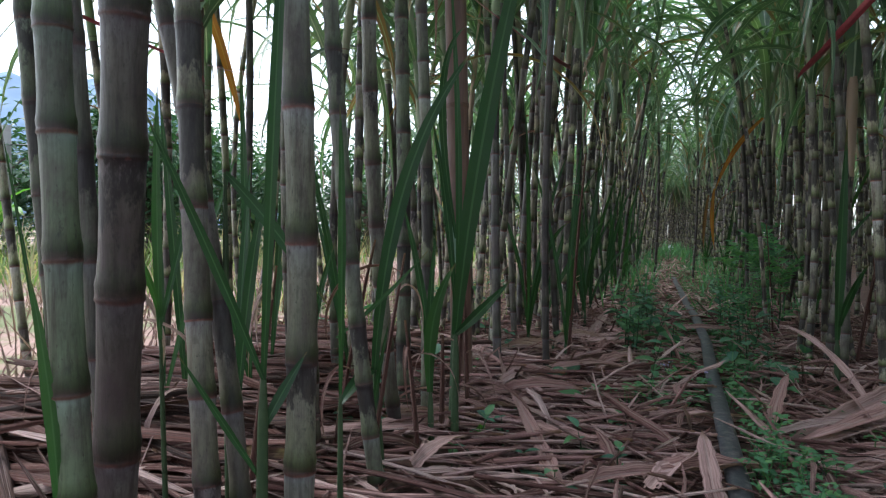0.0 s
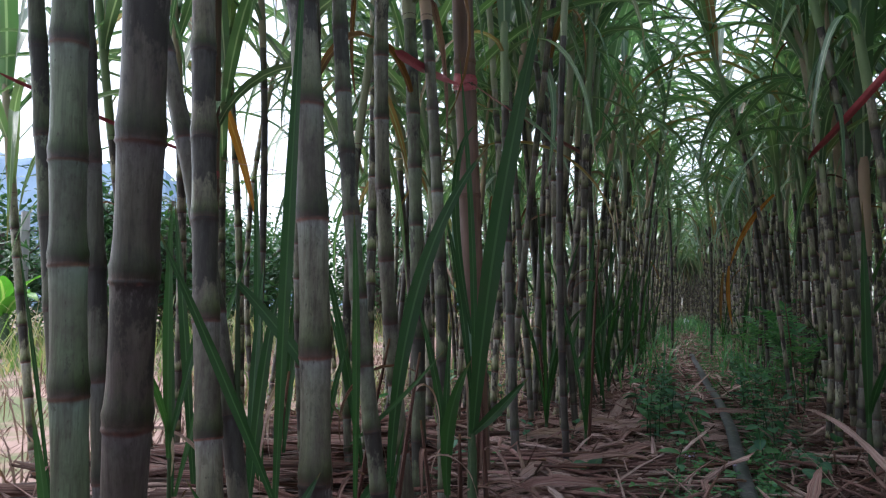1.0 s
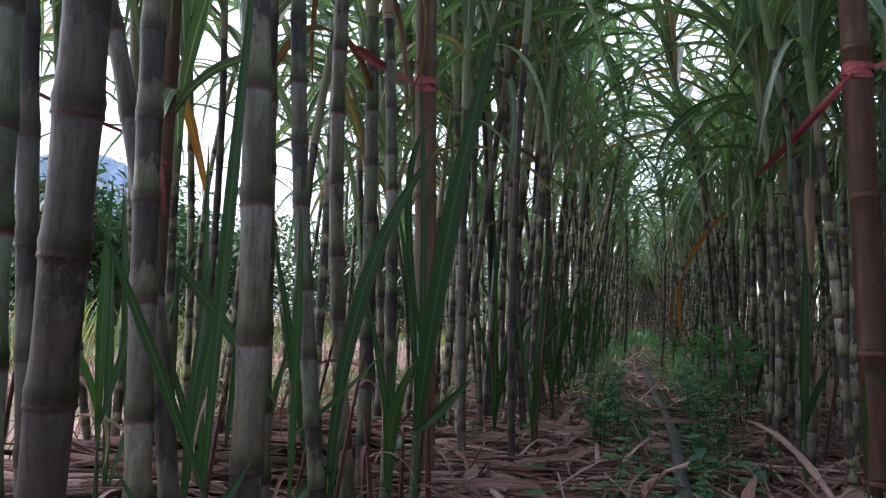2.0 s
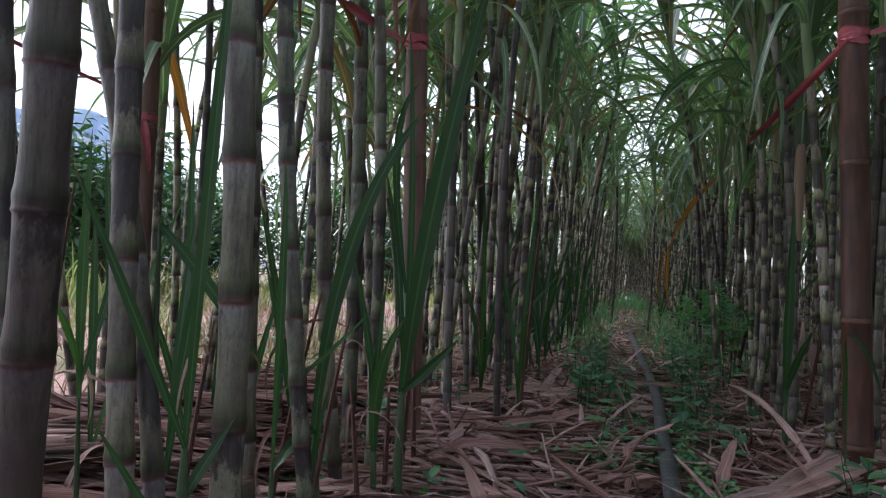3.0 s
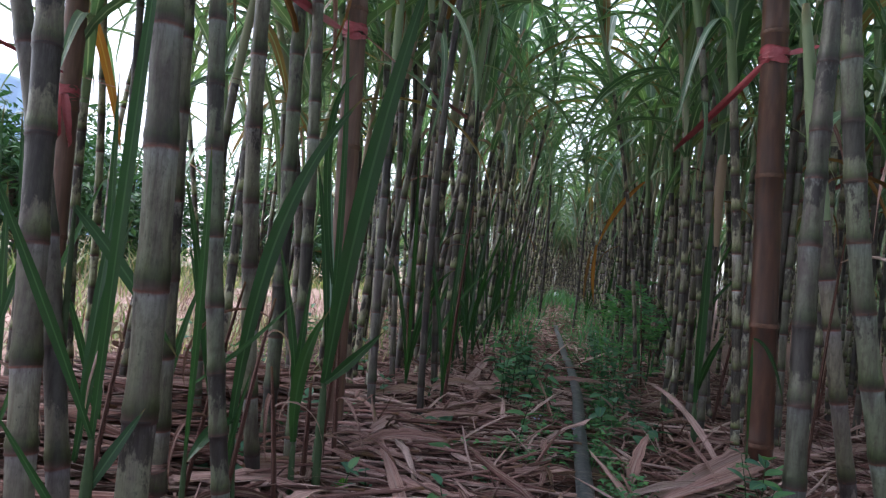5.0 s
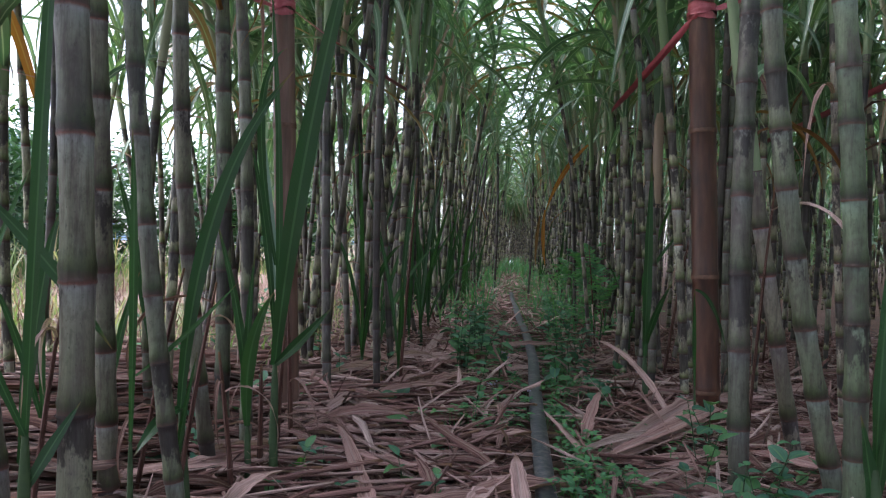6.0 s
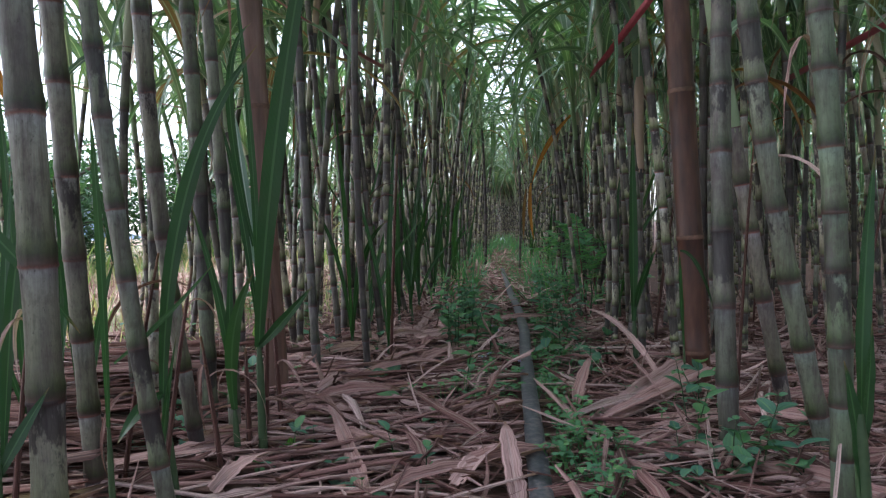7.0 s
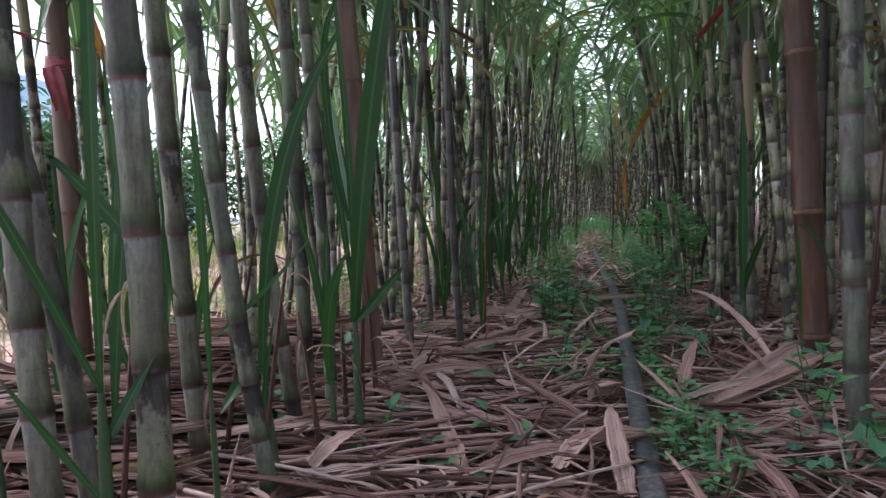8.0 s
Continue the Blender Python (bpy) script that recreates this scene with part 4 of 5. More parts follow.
def shoot(foot, fork, leaves, label, thick=0.008, mat=None):
    """A young cane shoot: a sheathed stem from the soil to its fork, and its leaves."""
    ob = thing("cane_shoot", label, "cane shoot", pose(*foot), "green shoots between the canes")
    o = Vector(foot)
    rel = Vector(fork) - o
    part("stem", mesh_of("stem", tube([tuple(rel * f) for f in (0, 0.3, 0.6, 0.85, 1)], [thick * k for k in (1.2, 1.1, 1.0, 0.9, 0.5)], 9), M_STEM), ob)
    for a, b, bow, width, *more in leaves:
        part("leaf", mesh_of("leaf", blade(Vector(a) - o, Vector(b) - o, bow, width, *more), mat or M_SHOOT), ob)
    return ob


FORK = (-0.262, 0.630, 0.368)
shoot((-0.268, 0.640, -0.020), FORK, [
    (FORK, (-0.222, 0.600, 1.139), (-0.004, 0.000, -0.010), 0.019),
    (FORK, (-0.413, 0.587, 0.735), (0.012, 0.000, -0.012), 0.016),
    ((-0.265, 0.635, 0.227), (-0.375, 0.615, 0.404), (0.001, 0.000, -0.003), 0.011),
    ((-0.262, 0.632, 0.300), (-0.212, 0.670, 0.400), (-0.009, 0.000, -0.010), 0.018)], "dark green cane shoot with long upright blades", 0.008)
shoot((-0.365, 0.800, -0.020), (-0.372, 0.790, 0.660), [
    ((-0.372, 0.790, 0.660), (-0.200, 0.760, 0.455), (0.000, 0.000, 0.020), 0.022)], "slim cane shoot with a blade bending across the stalks", 0.005)
FORK = (-0.016, 1.500, 0.305)
shoot((-0.016, 1.500, -0.020), FORK, [
    (FORK, (0.178, 1.400, 1.430), (-0.052, 0.000, -0.030), 0.054),
    (FORK, (-0.047, 1.550, 1.304), (0.033, 0.000, -0.048), 0.019),
    (FORK, (0.118, 1.400, 0.455), (-0.011, 0.000, -0.019), 0.029),
    ((-0.017, 1.500, 0.362), (-0.086, 1.500, 0.871), (0.012, 0.000, 0.055), 0.020, (0.148, -1.000, 0.813)),
    ((-0.018, 1.500, 0.553), (0.005, 1.400, 1.067), (-0.097, 0.000, 0.208), 0.021)], "tall green cane shoot with broad blades beside a bamboo post", 0.010)
FORK = (-0.188, 1.220, 0.265)
shoot((-0.167, 1.220, -0.020), FORK, [
    (FORK, (0.027, 1.220, 0.971), (-0.085, 0.000, 0.121), 0.038),
    ((-0.260, 1.150, 0.345), (-0.071, 1.200, 0.531), (-0.001, 0.000, -0.020), 0.011),
    (FORK, (-0.248, 1.100, 0.204), (-0.002, 0.000, 0.030), 0.030),
    ((-0.198, 1.210, 0.108), (-0.154, 1.200, 0.383), (-0.011, 0.000, -0.024), 0.013)], "green cane shoot with one broad slanting blade", 0.008)
FORK = (-0.080, 1.500, 0.155)
shoot((-0.075, 1.500, -0.020), FORK, [
    (FORK, (-0.019, 1.450, 0.489), (-0.046, 0.000, 0.042), 0.037),
    (FORK, (-0.165, 1.500, 0.672), (0.040, 0.000, -0.020), 0.023),
    (FORK, (-0.067, 1.500, 0.598), (-0.020, 0.000, -0.051), 0.021)], "short dark green cane shoot among the stalks", 0.008)
shoot((-0.200, 0.880, -0.020), (-0.202, 0.880, 0.291), [
    ((-0.202, 0.880, 0.291), (-0.207, 0.880, 0.784), (0.006, 0.000, 0.087), 0.015)], "slender light green cane shoot", 0.005)
shoot((-0.370, 0.360, -0.020), (-0.379, 0.350, 0.277), [
    ((-0.379, 0.350, 0.277), (-0.408, 0.345, 0.536), (0.012, 0.000, 0.001), 0.016)], "low green cane shoot near the litter", 0.005)
shoot((1.368, 2.300, -0.020), (1.361, 2.300, 0.190), [
    ((1.361, 2.300, 0.190), (1.377, 2.300, 0.993), (-0.004, 0.000, -0.101), 0.042),
    ((1.370, 2.300, 0.240), (1.415, 2.200, 0.479), (-0.029, 0.000, -0.008), 0.030)], "bright green cane shoot at the foot of the stalks", 0.010)
shoot((1.031, 0.750, -0.020), (1.020, 0.750, 0.243), [
    ((1.023, 0.750, 0.187), (1.105, 0.800, 0.694), (-0.017, 0.000, 0.010), 0.034),
    ((1.024, 0.745, 0.087), (0.992, 0.750, 0.336), (0.010, 0.000, 0.001), 0.034),
    ((1.024, 0.750, 0.167), (1.039, 0.740, 0.399), (0.006, 0.000, 0.000), 0.024)], "broad-bladed green cane shoot beside a bulging stalk", 0.012)
shoot((1.330, 1.860, -0.020), (1.319, 1.850, 0.160), [
    ((1.319, 1.850, 0.160), (1.284, 1.800, 0.482), (-0.005, 0.000, 0.060), 0.016),
    ((1.286, 1.800, 0.482), (1.401, 1.800, 0.283), (0.006, 0.000, 0.093), 0.017)], "thin green cane shoot bent over before a bamboo post", 0.004)
shoot((-0.452, 0.770, -0.020), (-0.458, 0.752, 0.400), [
    ((-0.458, 0.752, 0.400), (-0.457, 0.738, 0.790), (-0.006, 0.000, 0.000), 0.018),
    ((-0.458, 0.752, 0.420), (-0.415, 0.800, 0.700), (0.010, 0.000, 0.020), 0.014),
    ((-0.458, 0.752, 0.430), (-0.490, 0.700, 0.560), (0.010, 0.000, 0.020), 0.012)], "bright green upright cane shoot against the field", 0.004)
thing("withered_leaf", "yellowing orange-edged cane leaf hanging by the stalks", "leaf", pose(-1.08, 2.46, 1.56), me=mesh_of("withered_leaf", blade((0, 0, 0), (0.20, 0.0, -0.62), (0.03, 0, 0.04), 0.040), M_ORANGE))
M_UNDER = blade_material("leaf_underside", [(0, (0.14, 0.22, 0.18)), (1, (0.20, 0.29, 0.25))], (0.42, 0.50, 0.46, 0.8), False, 0.25, 0.45, 14.0)
shoot((-0.03, 1.56, -0.02), (-0.025, 1.728, 0.479), [
    ((-0.025, 1.728, 0.479), (-0.078, 1.795, 0.937), (-0.006, 0.000, 0.000), 0.026, (0, -1, 0.2), 0.2, 16, 0.15, 0.7, 5.0)], "pale grey-green cane leaf folded upright by a bamboo post", 0.005, M_UNDER)
# backlit shoots at the field side
for foot, tip, bow, w in (((-0.721, 1.50), (-0.792, 1.500, 0.913), 0.065, 0.028), ((-0.735, 1.40), (-0.759, 1.400, 0.731), 0.088, 0.024), ((-0.58, 1.60), (-0.613, 1.600, 1.061), 0.012, 0.026),
                          ((-0.392, 1.40), (-0.432, 1.400, 0.722), 0.114, 0.025), ((-0.52, 1.30), (-0.451, 1.300, 0.662), 0.158, 0.030), ((-0.90, 1.20), (-0.920, 1.200, 0.655), -0.046, 0.014), ((-0.62, 1.95), (-0.558, 1.900, 0.868), 0.1, 0.024), ((-0.35, 1.85), (-0.475, 1.800, 0.823), 0.1, 0.026)):
    x, y = foot
    shoot((x, y, -0.02), (x, y, 0.14), [((x, y, 0.14), tip, (0.0, 0.0, bow), w), ((x, y, 0.14), (x + U(-0.15, 0.15), y + U(-0.1, 0.2), U(0.5, 0.8)), (-0.005, 0.000, 0.080), w * 0.8)], "light green cane shoot at the field side", 0.006)
# more shoots along both rows
R = random.Random(17)
for i in range(28):
    u = R.uniform(2.3, 9.5) if i < 20 else R.uniform(4.0, 9.0)
    x, y, _ = rows_to_world(u, R.choice((-0.42, -0.42, -0.45, 0.70)) + R.gauss(0, 0.10))
    ls = []
    for k in range(R.choice((3, 4, 5))):
        a, reach = R.uniform(0, 6.28), R.uniform(0.05, 0.35)
        ls.append(((x, y, 0.10), (x + reach * math.cos(a), y + reach * math.sin(a), R.uniform(0.45, 1.15)), (0.3 * reach * math.cos(a) * -1, 0, R.uniform(0, 0.2)), R.uniform(0.014, 0.030), (R.uniform(-0.5, 0.5), -1, 0.5)))
    shoot((x, y, lie(x, y) - 0.02), (x, y, 0.12), ls, "green cane shoot growing from the row", 0.008)

# withered orange leaf and drooping leaves in the tunnel
thing("withered_leaf", "withered orange cane leaf drooping over the path", "leaf", pose(2.176, 5.0, 1.43), me=mesh_of("withered_leaf", blade((0, 0, 0), (-0.346, 0, -0.555), (-0.07, 0, 0.06), 0.040), M_ORANGE))
thing("withered_leaf", "withered orange leaf tip hanging in the row", "leaf", pose(1.835, 5.01, 0.905), me=mesh_of("withered_leaf", blade((0, 0, 0), (0.012, 0, -0.45), (-0.04, 0, 0), 0.034), M_ORANGE))
thing("withered_leaf", "brown withered leaf strip hanging beside an orange one", "leaf", pose(1.80, 5.03, 0.86), me=mesh_of("withered_leaf", blade((0, 0, 0), (-0.03, 0, -0.40), (-0.02, 0, 0), 0.028), M_RUST))

# ---------------------------------------------------------------- red tape tied along the rows


def tape(label, wraps, strands, width=0.028):
    """Red plastic tape: strands from post to post and its turns round a post."""
    ob = thing("red_tape", label, "plastic tape", pose(*(wraps[0][0] if wraps else strands[0][0])), "red tape along the rows")
    o = Vector(ob.location)
    for c, rad in wraps:
        for i in range(3):
            a, e = np.linspace(0, 2 * math.pi, 29), np.linspace(-1, 1, 5)
            mid = (i - 1) * 0.013 + 0.006 * np.sin(a + 2.1 * i)
            half = 0.011 + 0.004 * np.sin(3 * a + 1.7 * i)
            out = rad + 0.0025 * (i % 2) + 0.0022 * np.sin(9 * a[:, None] + 3 * i) * np.abs(e) + 0.002 * np.sin(e * 5 + i)
            p = np.stack([out * np.cos(a)[:, None], out * np.sin(a)[:, None], mid[:, None] + half[:, None] * e], -1) + np.array(Vector(c) - o)
            uv = np.stack(np.broadcast_arrays((e[None, :] + 1) / 2, a[:, None] / 6.3), -1)
            part("wrap", mesh_of("wrap", (p.reshape(-1, 3), grid_faces(29, 5), uv.reshape(-1, 2)), M_TAPE), ob)
    for a, b, sag in strands:
        a, b = Vector(a) - o, Vector(b) - o
        part("strand", mesh_of("strand", blade(a, b, (0, 0, -sag), width, (0.3, -1, 0.5), 1.3, 20, 0.35, 0.7, 30.0), M_TAPE), ob)
    return ob


tape("red plastic tape tied round a bamboo post", [((-0.041, 2.040, 1.365), 0.038)], [((-0.030, 2.005, 1.365), (0.601, 3.676, 1.466), 0.03), ((-0.060, 2.005, 1.352), (-0.215, 1.500, 1.290), 0.02)])
tape("red plastic tape wound on a thick bamboo post", [((1.425, 2.038, 1.462), 0.048)], [((1.383, 2.000, 1.445), (1.330, 2.600, 1.200), 0.01), ((1.455, 2.000, 1.466), (1.62, 1.95, 1.52), 0.01)])
tape("red plastic tape strung along the second row", [], [((2.237, 1.550, 1.345), (4.338, 8.500, 1.31), 0.03)], 0.034)
tape("faded red tape knotted on a bamboo post", [((-0.943, 2.100, 1.073), 0.037)], [((-0.933, 2.060, 1.064), (-0.902, 2.050, 0.895), 0.0), ((-0.963, 2.060, 1.062), (-0.934, 2.040, 0.923), 0.0)])

# ---------------------------------------------------------------- hose on the path
hp = []
for i in range(47):
    y = 0.3 + 0.16 * i
    x = hose_x(y) + 0.004 * math.sin(y * 2.1)
    hp.append((x, y, lie(x, y) + 0.046 + 0.003 * math.sin(y * 5) + 0.026 * min(1, max(0, y - 1.6))))
thing("irrigation_hose", "flattened grey irrigation hose lying along the path", "hose", me=mesh_of("irrigation_hose", tube(hp, [0.025] * len(hp), 12, 0.38), M_HOSE))

# ---------------------------------------------------------------- single dry leaves on top of the litter


R = random.Random(53)


def dead(label, a, b, bow, width, face=(0, -0.7, 1), twist=0.5, fold=0.3, start=0.6, power=4.0, mat=None):
    o = Vector(a)
    thing("dry_leaf", label, "dry leaf", pose(*a), "dry leaves on the litter", mesh_of("dry_leaf", blade((0, 0, 0), Vector(b) - o, bow, width, face, twist, 18, fold, start, power, 0.13), mat or M_DRY))


dead("broad pale dry leaf propped beside the hose", (0.505, 1.045, 0.020), (0.544, 1.282, 0.130), (0.0, 0.0, -0.01), 0.042, (0, -1, 0.4), 0.1, 0.2, 0.8, 8.0, M_DRY_PALE)
dead("pointed pinkish dry leaf lying on stems", (0.214, 1.070, 0.030), (0.143, 1.945, 0.090), (0.015, -0.10, 0.01), 0.036, (0, -0.8, 1), 0.3, mat=M_DRY_PALE)
dead("arched pale dry leaf rising from the litter", (1.239, 1.819, 0.030), (1.525, 3.204, 0.130), (-0.099, -0.30, 0.16), 0.024, (-0.3, -1, 0.6), 0.7, mat=M_DRY_PALE)
for a, b, w, tw in (((1.530, 2.118, 0.075), (0.763, 1.492, 0.005), 0.056, 0.5), ((1.465, 1.948, 0.065), (0.807, 1.481, 0.035), 0.050, -0.4), ((1.359, 1.841, 0.055), (0.842, 1.551, 0.015), 0.046, 0.5),
                    ((1.251, 1.481, 0.035), (0.816, 1.428, 0.005), 0.050, 0.3), ((1.303, 1.553, 0.025), (0.915, 1.581, 0.005), 0.036, -0.6), ((1.040, 1.330, 0.005), (0.726, 1.407, -0.005), 0.040, 0.4),
                    ((1.229, 0.923, 0.015), (1.063, 1.165, 0.025), 0.060, 0.3), ((1.461, 1.103, 0.035), (1.040, 1.095, 0.005), 0.034, 1.0), ((1.939, 1.696, 0.005), (1.459, 1.708, 0.015), 0.040, 0.4),
                    ((1.792, 2.313, 0.005), (1.443, 2.134, 0.055), 0.042, 0.5), ((2.399, 2.594, 0.005), (1.792, 2.323, 0.005), 0.046, -0.5), ((1.562, 1.372, 0.005), (1.335, 1.584, 0.025), 0.044, 0.5)):
    dead("broad ribbed pinkish dry cane leaf lying by the stalks", a, b, (R.uniform(-0.03, 0.03), -0.03, R.uniform(0.0, 0.04)), w, (R.uniform(-0.5, 0.3), -0.7, 1), tw, R.uniform(0.3, 0.7), 0.55, 3.0, M_DRY if w < 0.041 else M_DRY_PALE)
dead("dry leaf standing up from the weeds", (0.863, 1.670, 0.030), (1.065, 2.018, 0.120), (-0.03, -0.04, 0.03), 0.036, (-0.2, -1, 0.5), 0.4, mat=M_DRY_PALE)
dead("short curled dry leaf stub", (0.634, 1.732, 0.060), (0.570, 1.564, 0.030), (-0.01, -0.05, 0.05), 0.020)
dead("long rolled dry stem across the path", (-0.040, 2.087, 0.060), (0.337, 1.400, 0.050), (0.02, -0.04, 0.03), 0.018, (0, -0.5, 1), 0.2, 0.9, 0.9, 12.0)
dead("dry leaf leaning against young canes", (0.637, 3.285, 0.030), (0.895, 4.008, 0.120), (-0.02, -0.06, 0.03), 0.05, (-0.2, -1, 0.5), 0.5, mat=M_DRY_PALE)
dead("thick dry stem lying on the earth", (-0.273, 1.125, 0.030), (0.001, 1.235, 0.040), (0.01, 0.02, 0.015), 0.022, (0, -0.5, 1), 0.1, 0.9, 0.9, 14.0)
dead("red-brown dry leaf arching over stems", (-0.309, 1.268, 0.040), (-0.077, 1.319, 0.050), (0.03, -0.10, 0.13), 0.022, (0, -1, 0.5), 0.3)
dead("twisted dry leaf with a green patch", (1.332, 2.312, 0.050), (1.117, 1.574, 0.040), (-0.07, -0.10, 0.08), 0.028, mat=M_DRY_PALE)
dead("thin straw strip on the litter", (0.792, 1.214, 0.030), (0.779, 0.994, 0.020), (-0.018, -0.02, 0.03), 0.012)
dead("small pointed dry leaf on the litter", (0.383, 1.777, 0.030), (0.312, 1.984, 0.090), (0.0, 0.02, 0.02), 0.024)
dead("curled pale dry leaf over the heap", (-0.709, 1.210, 0.050), (-0.629, 1.277, 0.200), (-0.01, -0.03, 0.11), 0.017)
dead("curled pale dry leaf over the heap", (-0.717, 1.392, 0.060), (-0.623, 1.278, 0.200), (-0.01, -0.02, 0.13), 0.013)
R = random.Random(31)
for i in range(46):
    u, v = R.uniform(1.1, 4.2), R.choice((R.uniform(-0.5, 0.1), R.uniform(-0.5, 0.1), R.uniform(0.62, 1.7)))
    x, y, _ = rows_to_world(u, v)
    a, n = R.gauss(0.2, 0.6) + R.choice((0, math.pi)), R.uniform(0.18, 0.42)
    dead(R.choice(("curled pale cane sheath lying on the litter", "ridged pinkish cane sheath on the litter")), (x, y, lie(x, y) + 0.05), (x + n * math.cos(a), y + n * math.sin(a), lie(x, y) + R.uniform(0.03, 0.09)),
         (R.gauss(0, 0.03), R.gauss(0, 0.03), R.uniform(0.0, 0.06)), R.uniform(0.026, 0.050), (R.gauss(0, 0.6), -0.7, 1), R.uniform(-1.2, 1.2), R.uniform(0.5, 1.3), 0.7, R.uniform(3, 8), R.choice((M_DRY_PALE, M_DRY_PALE, M_DRY)))
R = random.Random(29)
for i in range(60):
    u, v = R.uniform(1.0, 5.0), R.choice((R.uniform(-0.45, 0.15), R.uniform(0.55, 1.6)))
    x, y, _ = rows_to_world(u, v)
    a, n = R.uniform(0, 6.28), R.uniform(0.15, 0.45)
    dead(R.choice(("pinkish-brown dry cane leaf on the litter", "pale curled dry cane leaf on the litter", "narrow twisted dry cane leaf on the litter")),
         (x, y, 0.035), (x + n * math.cos(a), y + n * math.sin(a), R.uniform(0.03, 0.08)), (R.gauss(0, 0.03), R.gauss(0, 0.03), R.uniform(0.0, 0.07)), R.choice((0.012, 0.018, 0.024, 0.034)), (R.gauss(0, 0.5), -0.6, 1), R.uniform(-1.5, 1.5), R.uniform(0.2, 0.7))

# ---------------------------------------------------------------- weeds
R = random.Random(41)
WEED_LEAF = [mesh_of("leaf", ovate(0.05 * k, 0.028 * k, R, 0.25, 6), M_WEED) for k in (0.6, 0.8, 1.0, 1.2, 1.4)]


def weed(x, y, height, size, pairs, label, r):
    """A herb with leaves in pairs up its stem."""
    ob = thing("weed", label, "weed", pose(x, y, lie(x, y) - 0.01, 0, 0, r.uniform(0, 360)), "weeds on the path")
    lx, ly = r.gauss(0, 0.12), r.gauss(0, 0.12)
    pts = [(lx * height * f * f, ly * height * f * f, height * f) for f in (0, 0.35, 0.7, 1)]
    part("stem", mesh_of("stem", tube(pts, [0.0022, 0.002, 0.0016, 0.0008], 5), M_STEM), ob)
    for i in range(pairs):
        f = 0.25 + 0.75 * (i + 1) / pairs
        for k in (0, 180):
            part("leaf", r.choice(WEED_LEAF), ob, pose(lx * height * f * f, ly * height * f * f, height * f, r.uniform(-15, 15), r.uniform(-20, 10), 90 * i + k + r.uniform(-25, 25)) @ Matrix.Scale(size * r.uniform(0.7, 1.15) * (1 - 0.35 * abs(f - 0.6)), 4))


for x, y, h, sz, n in ((1.042, 1.160, 0.16, 1.35, 3), (0.97, 1.10, 0.12, 1.3, 3), (1.10, 1.13, 0.22, 1.0, 4), (1.228, 1.521, 0.20, 1.0, 4), (1.10, 1.45, 0.24, 1.0, 5), (0.98, 1.28, 0.10, 1.2, 2), (1.15, 1.05, 0.12, 1.4, 2)):
    weed(x, y, h, sz, n, "round-leaved green weed by the bamboo post", R)
for x, y, h, sz, n in ((0.112, 1.535, 0.10, 1.0, 2), (0.05, 1.57, 0.08, 1.1, 2), (0.204, 1.196, 0.08, 1.25, 2), (0.357, 1.293, 0.10, 1.0, 3), (0.33, 1.22, 0.07, 0.9, 2), (0.375, 2.724, 0.12, 1.0, 3), (-0.24, 1.756, 0.10, 1.2, 2), (0.30, 1.40, 0.12, 0.9, 3), (-0.02, 1.36, 0.07, 1.0, 2), (0.18, 2.5, 0.14, 1.0, 3), (-0.05, 2.45, 0.12, 1.0, 3)):
    weed(x, y, h, sz, n, "blue-green weed sprouting through the dry litter", R)
for i in range(48):
    u, v = R.uniform(2.0, 6.6), 0.245 + R.choice((R.uniform(-0.36, -0.20), R.uniform(0.13, 0.36), R.uniform(0.13, 0.36)))
    x, y, _ = rows_to_world(u, v)
    weed(x, y, R.uniform(0.10, 0.26), R.uniform(0.8, 1.4), R.choice((3, 4, 5)), "leafy green weed growing beside the hose", R)

for i in range(36):
    u, v = (R.uniform(2.7, 3.9), R.uniform(-0.16, 0.05)) if i < 18 else (R.uniform(2.3, 6.5), R.uniform(0.36, 0.58))
    x, y, _ = rows_to_world(u, v)
    weed(x, y, R.uniform(0.14, 0.30), R.uniform(1.0, 1.5), R.choice((4, 5, 6)), "tall leafy green weed standing beside the path", R)
for i in range(16):
    x, y, _ = rows_to_world(R.uniform(0.9, 2.4), R.uniform(-0.75, 0.0))
    if free(x, y, 0.05):
        weed(x, y, R.uniform(0.05, 0.11), R.uniform(0.9, 1.5), R.choice((2, 2, 3)), "blue-green weed sprouting through the dry litter", R)
for i in range(26):
    x, y, _ = rows_to_world(R.uniform(2.6, 6.0), R.uniform(-1.9, -0.75))
    weed(x, y, R.uniform(0.10, 0.28), R.uniform(1.0, 1.6), R.choice((3, 4, 5)), "leafy green weed at the edge of the field", R)

ROUND = [mesh_of("leaf", ovate(0.052 * k, 0.042 * k, R, 0.18, 6), M_WEED) for k in (0.7, 0.85, 1.0, 1.1)]
